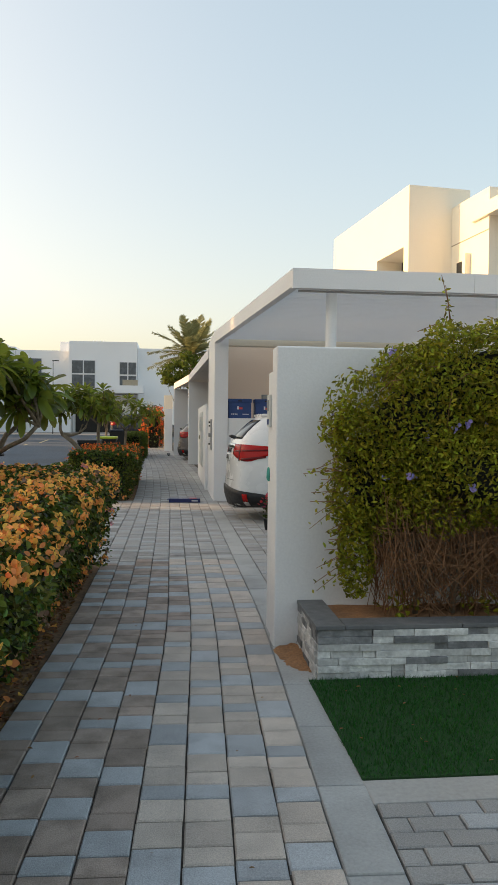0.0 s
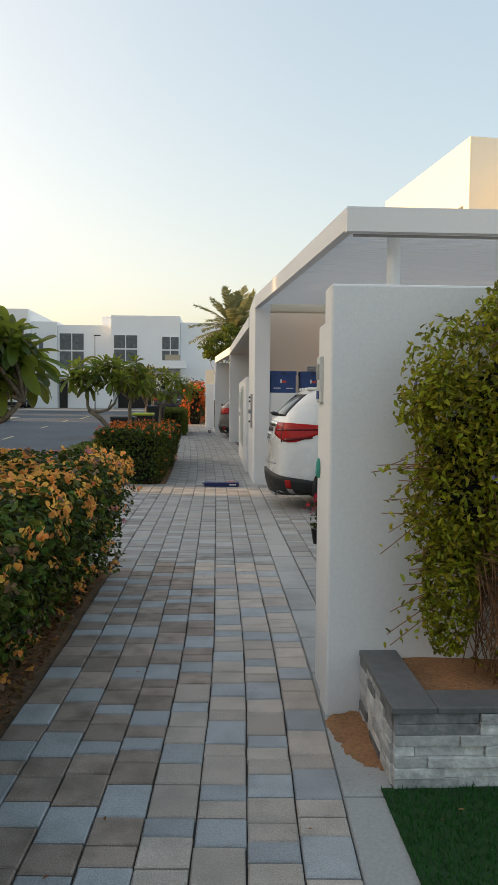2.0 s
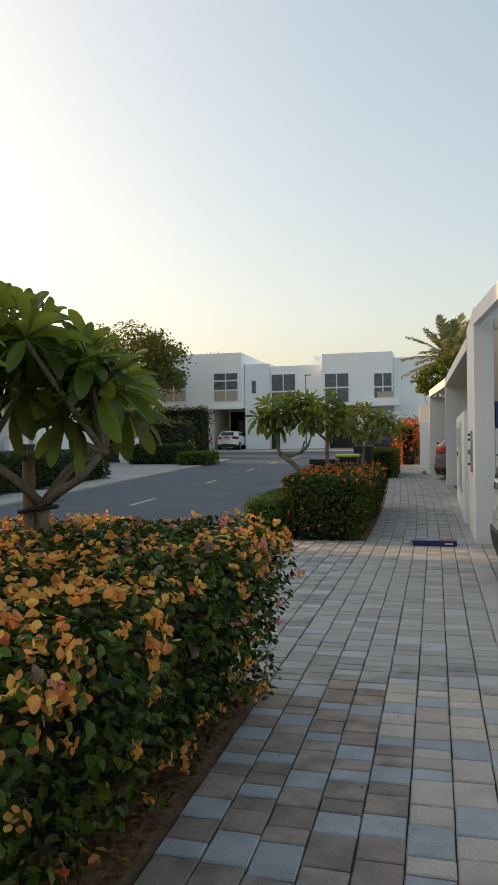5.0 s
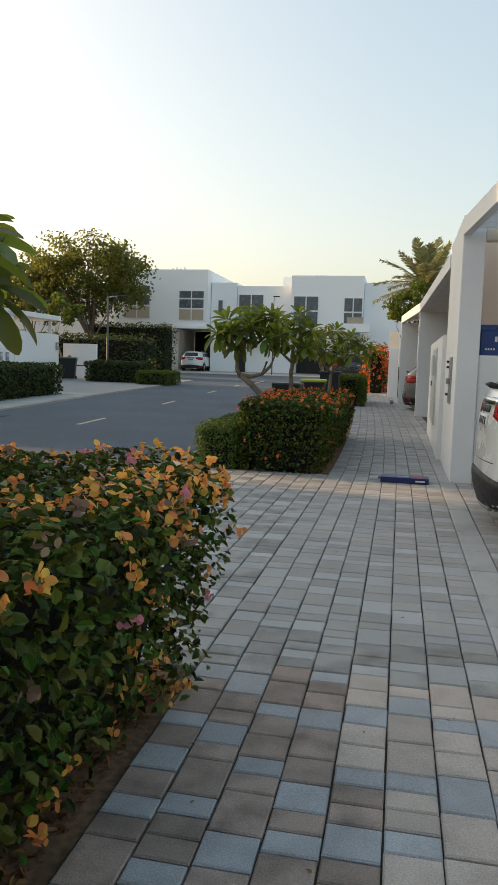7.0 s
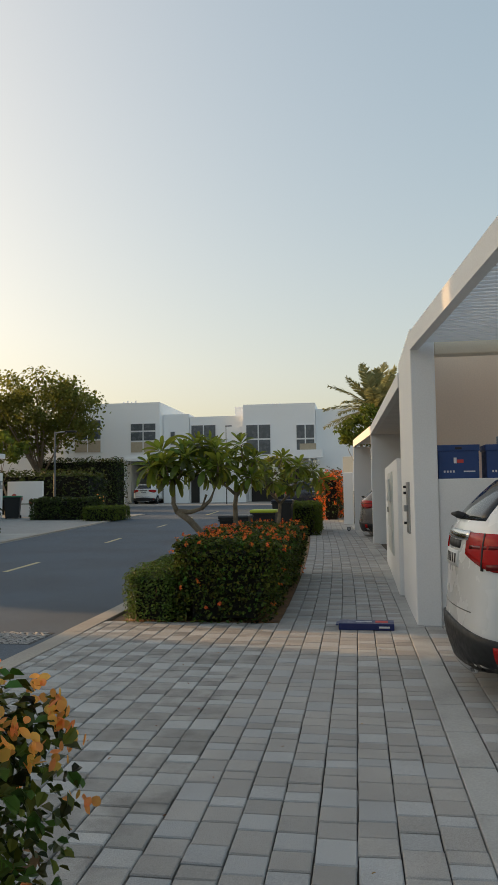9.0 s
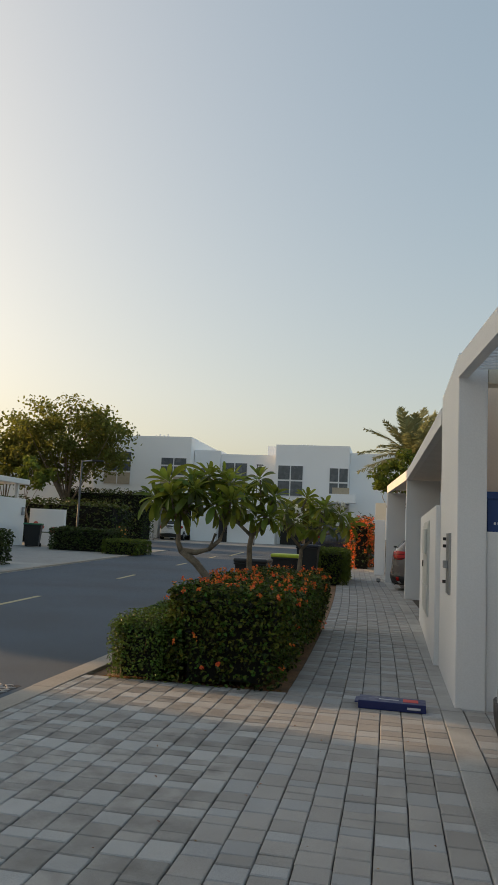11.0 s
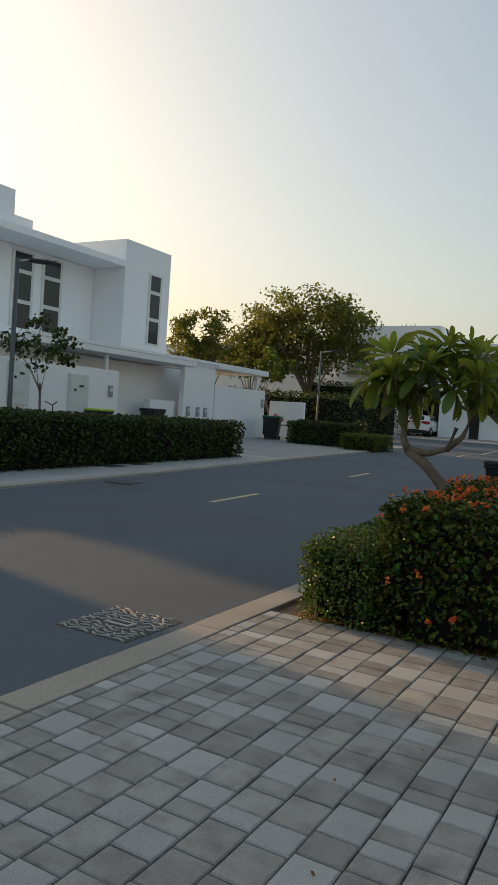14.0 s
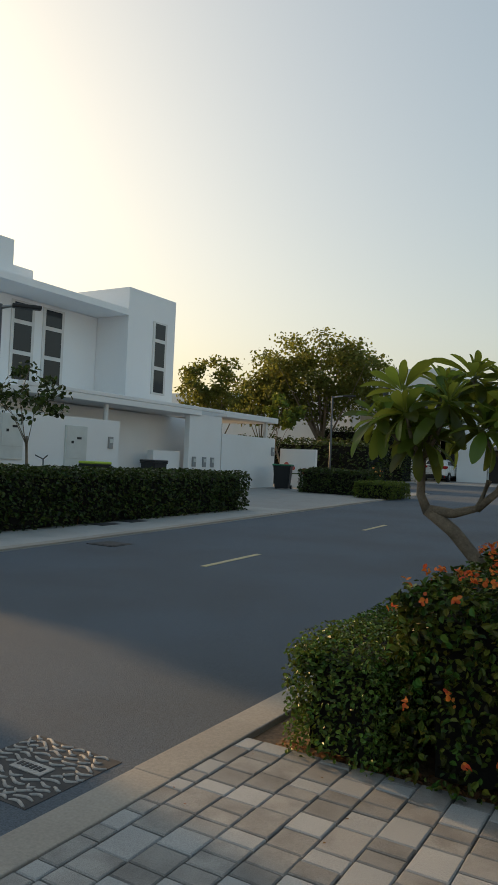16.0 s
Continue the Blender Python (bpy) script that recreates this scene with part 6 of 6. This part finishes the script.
def palm(x, y, z, h, label):
    rng = random.Random(91)
    root = thing("palm_tree", pose(x, y, z), label, "palm tree")
    bm = bmesh.new()
    tube(bm, [(0, 0, -0.1), (0.05, 0, h * 0.5), (0.0, 0, h)], [0.24, 0.2, 0.2], 10)
    part("trunk", bm, BARK, root)
    for i in range(34):
        az, el = i * 137.5, 80 - 88 * (i / 34) + rng.uniform(-6, 6)
        ln = rng.uniform(2.5, 3.3)
        pts = []
        for j in range(9):
            t = j / 8
            pts.append(Vector((ln * t * math.cos(radians(el)) , 0, ln * t * math.sin(radians(el)) - 0.7 * t * t * (0.4 + math.cos(radians(el))))))
        vs, fs = [], []
        for j in range(46):
            t = 0.12 + 0.88 * j / 46
            k = min(int(t * 8), 7)
            c = pts[k].lerp(pts[k + 1], t * 8 - k)
            d = (pts[k + 1] - pts[k]).normalized()
            w = 0.62 * math.sin(math.pi * (0.12 + 0.86 * t)) ** 0.7
            for s in (-1, 1):
                tip = c + d * w * 0.65 + Vector((0, s * w * 0.75, -0.12 * w + 0.12 * rng.uniform(-1, 1)))
                n = len(vs)
                vs += [tuple(c - d * 0.03), tuple(c + d * 0.03), tuple(c.lerp(tip, 0.6) + d * 0.038), tuple(tip), tuple(c.lerp(tip, 0.6) - d * 0.038)]
                fs.append((n, n + 1, n + 2, n + 3, n + 4))
        fr = mesh_from("frond", vs, fs, LEAF_PALM, root)
        fr.matrix_basis = pose(0, 0, h, 0, 0, az)
        bm = bmesh.new()
        tube(bm, pts, [0.03 - 0.0028 * j for j in range(9)], 5)
        part("rachis", bm, LEAF_PALM, fr)
    return root


palm(1.3, 44.0, 0.45, 5.25, "date palm with arching grey-green fronds")

# ---- pieces: pavers, grass, litter ----
def paver_mesh(w, l, h=0.05, c=0.006):
    bm = bmesh.new()
    rings = []
    for inset, z in ((c, 0.0), (0.0, -c), (0.0, -h)):
        rings.append([bm.verts.new((sx * (w / 2 - inset), sy * (l / 2 - inset), z)) for sx, sy in ((-1, -1), (1, -1), (1, 1), (-1, 1))])
    bm.faces.new(rings[0])
    for a, b in zip(rings, rings[1:]):
        for i in range(4):
            bm.faces.new((a[i], b[i], b[(i + 1) % 4], a[(i + 1) % 4]))
    return bm


LENGTHS = (0.118, 0.172, 0.235)
COL = 0.186


def courses(rng, y0, y1):
    """Random lengths that fill a column from y0 to y1."""
    y = y0 - rng.uniform(0, 0.1)
    while y < y1:
        ln = rng.choices(LENGTHS, (4, 4, 3))[0]
        yield y + ln / 2, ln
        y += ln


shared = {}


def lay(x, y, ln, w, parent, single, rng, z=0.0, store=None, mat=PAVER_GREY):
    gap = 0.007
    at = pose(x + bend(y) + rng.uniform(-0.002, 0.002), y, rise(y) + z + rng.uniform(-0.0025, 0.0025), rng.uniform(-0.5, 0.5), rng.uniform(-0.5, 0.5), rng.uniform(-0.5, 0.5) + math.degrees(math.atan2(-(bend(y + 0.1) - bend(y)), 0.1)))
    if single:
        key = (round(ln, 3), round(w, 3), mat.name)
        if key not in shared:
            me = bpy.data.meshes.new("paver")
            b = paver_mesh(w - gap, ln - gap - 0.002)
            b.to_mesh(me)
            b.free()
            me.materials.append(mat)
            shared[key] = me
        ob = new("paver", shared[key])
        ob.parent = parent
        ob.matrix_basis = at
        return
    v, f = store
    hw, hl, c = (w - gap) / 2, (ln - gap) / 2 - 0.001, 0.006
    k = len(v)
    for inset, zz in ((c, 0.0), (0.0, -c), (0.0, -0.04)):
        for sx, sy in ((-1, -1), (1, -1), (1, 1), (-1, 1)):
            v.append(tuple(at @ Vector((sx * (hw - inset), sy * (hl - inset), zz))))
    f.append((k, k + 1, k + 2, k + 3))
    for r in (0, 4):
        for i in range(4):
            f.append((k + r + i, k + r + 4 + i, k + r + 4 + (i + 1) % 4, k + r + (i + 1) % 4))


def pale_ones(rng):
    """Every third or so paver of a column is a pale one."""
    left = rng.randint(0, 2)
    while True:
        yield left == 0
        left = rng.choice((1, 2, 2, 2, 3)) if left == 0 else left - 1


rng = random.Random(77)
fields = (([], []), ([], []))


def close_field(parent):
    global fields
    for f, m in zip(fields, (PAVER_FAR, PAVER_FAR_PALE)):
        if f[0]:
            mesh_from("paver_field", *f, m, parent)["kind"] = "stuff"
    fields = (([], []), ([], []))


for c in range(8):
    x = -0.69 + COL * (c + 0.5)
    for (y, ln), pale in zip(courses(rng, -8.0, 44.0), pale_ones(rng)):
        if y > 8.4:
            mat = PAVER_PALE_GREY if pale else PAVER_GREY
        elif pale:
            mat = PAVER_LIGHT
        else:
            mat = PAVER_DIRTY if c < 4 + (y > 5.5) - (y > 7.6) else PAVER
        lay(x, y, ln, COL, path, 2.2 < y < 8.9, rng, store=fields[pale], mat=mat)
close_field(path)
count = 0
for c in range(12):
    x = -0.692 - COL * (c + 0.5) if c < 11 else -2.799
    y = 8.335
    for pale in pale_ones(rng):
        ln = min(rng.choices(LENGTHS, (4, 4, 3))[0], 15.12 - y)
        if 15.12 - y - ln < 0.07:
            ln = 15.12 - y
        lay(x, y + ln / 2, ln, COL if c < 11 else 0.115, apron, count < 520, rng, store=fields[pale], mat=PAVER_PALE_GREY if pale else PAVER_GREY)
        count += 1
        y += ln
        if y > 15.1:
            break
close_field(apron)
floor_one = bpy.data.objects["carport_floor"]
for c in range(43):
    x = 1.014 + 0.2 * (c + 0.5)
    for (y, ln), pale in zip(courses(rng, 5.6, 15.0 if c > 0 else 33.0), pale_ones(rng)):
        if not (y < 5.75 and x < 1.1):
            lay(x, y, ln, 0.2, floor_one, False, rng, -0.002, store=fields[pale])
close_field(floor_one)
walk_one = bpy.data.objects["front_walk"]
for r in range(103):
    y = 2.9 - 0.105 * (r + 0.5)
    x = 1.014
    if r % 2:
        lay(x + 0.05, y, 0.105, 0.1, walk_one, False, rng, store=fields[0])
        x += 0.1
    while x < 7.7:
        lay(x + 0.105, y, 0.105, 0.21, walk_one, False, rng, store=fields[rng.random() < 0.3])
        x += 0.21
close_field(walk_one)

lawn = setting("lawn", box(0.905, 6.0, 3.105, 4.355, -0.1, 0.004), material("lawn_backing", (0.012, 0.05, 0.012), 0.9, grain=0.3), "bright green artificial lawn", "lawn")
g = np.random.default_rng(55)
n = 26000
base = np.stack([g.uniform(0.9, 3.0, n), g.uniform(3.1, 4.35, n), np.full(n, 0.003)], 1)
lean = g.normal(0, 0.009, (n, 3)) * (1, 1, 0) + np.stack([np.zeros(n), np.zeros(n), g.uniform(0.012, 0.03, n)], 1)
wv = np.stack([np.cos(g.uniform(0, 6.28, n)), np.sin(g.uniform(0, 6.28, n)), np.zeros(n)], 1) * 0.0022
v = np.stack([base - wv, base + wv, base + lean], 1).reshape(-1, 3)
blades = mesh_from("grass_blades", v.tolist(), (np.arange(n * 3).reshape(-1, 3)).tolist(), GRASS, lawn)
blades["kind"] = "stuff"

DRY = leaf_material("dry_leaf", (0.28, 0.15, 0.07), rough=0.8, spread=0.5, hue=0.03, bright=(0.4, 0.2, 0.08))
litter = thing("fallen_leaves", pose(0, 0, 0), "dry brown leaves and petals scattered on the soil", "leaf litter", kind="stuff")
n = 1500
p = np.stack([g.uniform(-1.0, -0.76, n), g.uniform(1.5, 8.25, n), g.uniform(-0.03, -0.012, n)], 1)
p2 = np.stack([g.uniform(-2.7, -0.78, 300), g.uniform(15.14, 15.3, 300), g.uniform(-0.03, -0.015, 300)], 1)
p = np.concatenate([p, p2])
mesh_from("leaves", *leaf_cloud(g, p, np.tile((0, 0, 1.0), (len(p), 1)), 0.038, 0.35), DRY, litter)
p = np.stack([g.uniform(-0.7, 0.6, 46), g.uniform(2.5, 15, 46), np.full(46, 0.008)], 1)
p = np.concatenate([p, np.stack([g.uniform(-2.8, -0.8, 26), g.uniform(9, 15, 26), np.full(26, 0.008)], 1), np.stack([g.uniform(0.92, 2.2, 22), g.uniform(3.15, 4.3, 22), np.full(22, 0.03)], 1)])
mesh_from("specks", *leaf_cloud(g, p, np.tile((0, 0, 1.0), (len(p), 1)), 0.02, 0.2), DRY, litter)
p = np.stack([g.uniform(-0.98, -0.76, 30), g.uniform(2, 8.2, 30), np.full(30, -0.012)], 1)
mesh_from("petals", *leaf_cloud(g, p, np.tile((0, 0, 1.0), (30, 1)), 0.045, 0.4, 0.8), BRACT_ORANGE, litter)
setting("planter_footing", box(0.9, 0.985, 3.1, 5.028, -0.1, -0.016), EDGE_CONCRETE, "narrow concrete footing along the planter", "edging")
bm = bmesh.new()
rows = []
for i in range(19):
    row = []
    for j in range(25):
        x, y = 0.775 + 0.185 * i / 18, 4.42 + 0.605 * j / 24
        r = ((0.955 - x) / 0.17) ** 2 + ((5.03 - y) / 0.52) ** 2
        z = 0.026 * (1 - r) + 0.010 * noise.noise(Vector((x, y, 0)) * 22) + 0.004 * noise.noise(Vector((x, y, 3)) * 70)
        row.append(bm.verts.new((x, y, max(z, -0.03))))
    rows.append(row)
for a, b in zip(rows, rows[1:]):
    for j in range(24):
        bm.faces.new((a[j], b[j], b[j + 1], a[j + 1])).smooth = True
setting("sand_spill", bm, RED_SAND, "rusty sand spilled beside the planter", "sand")
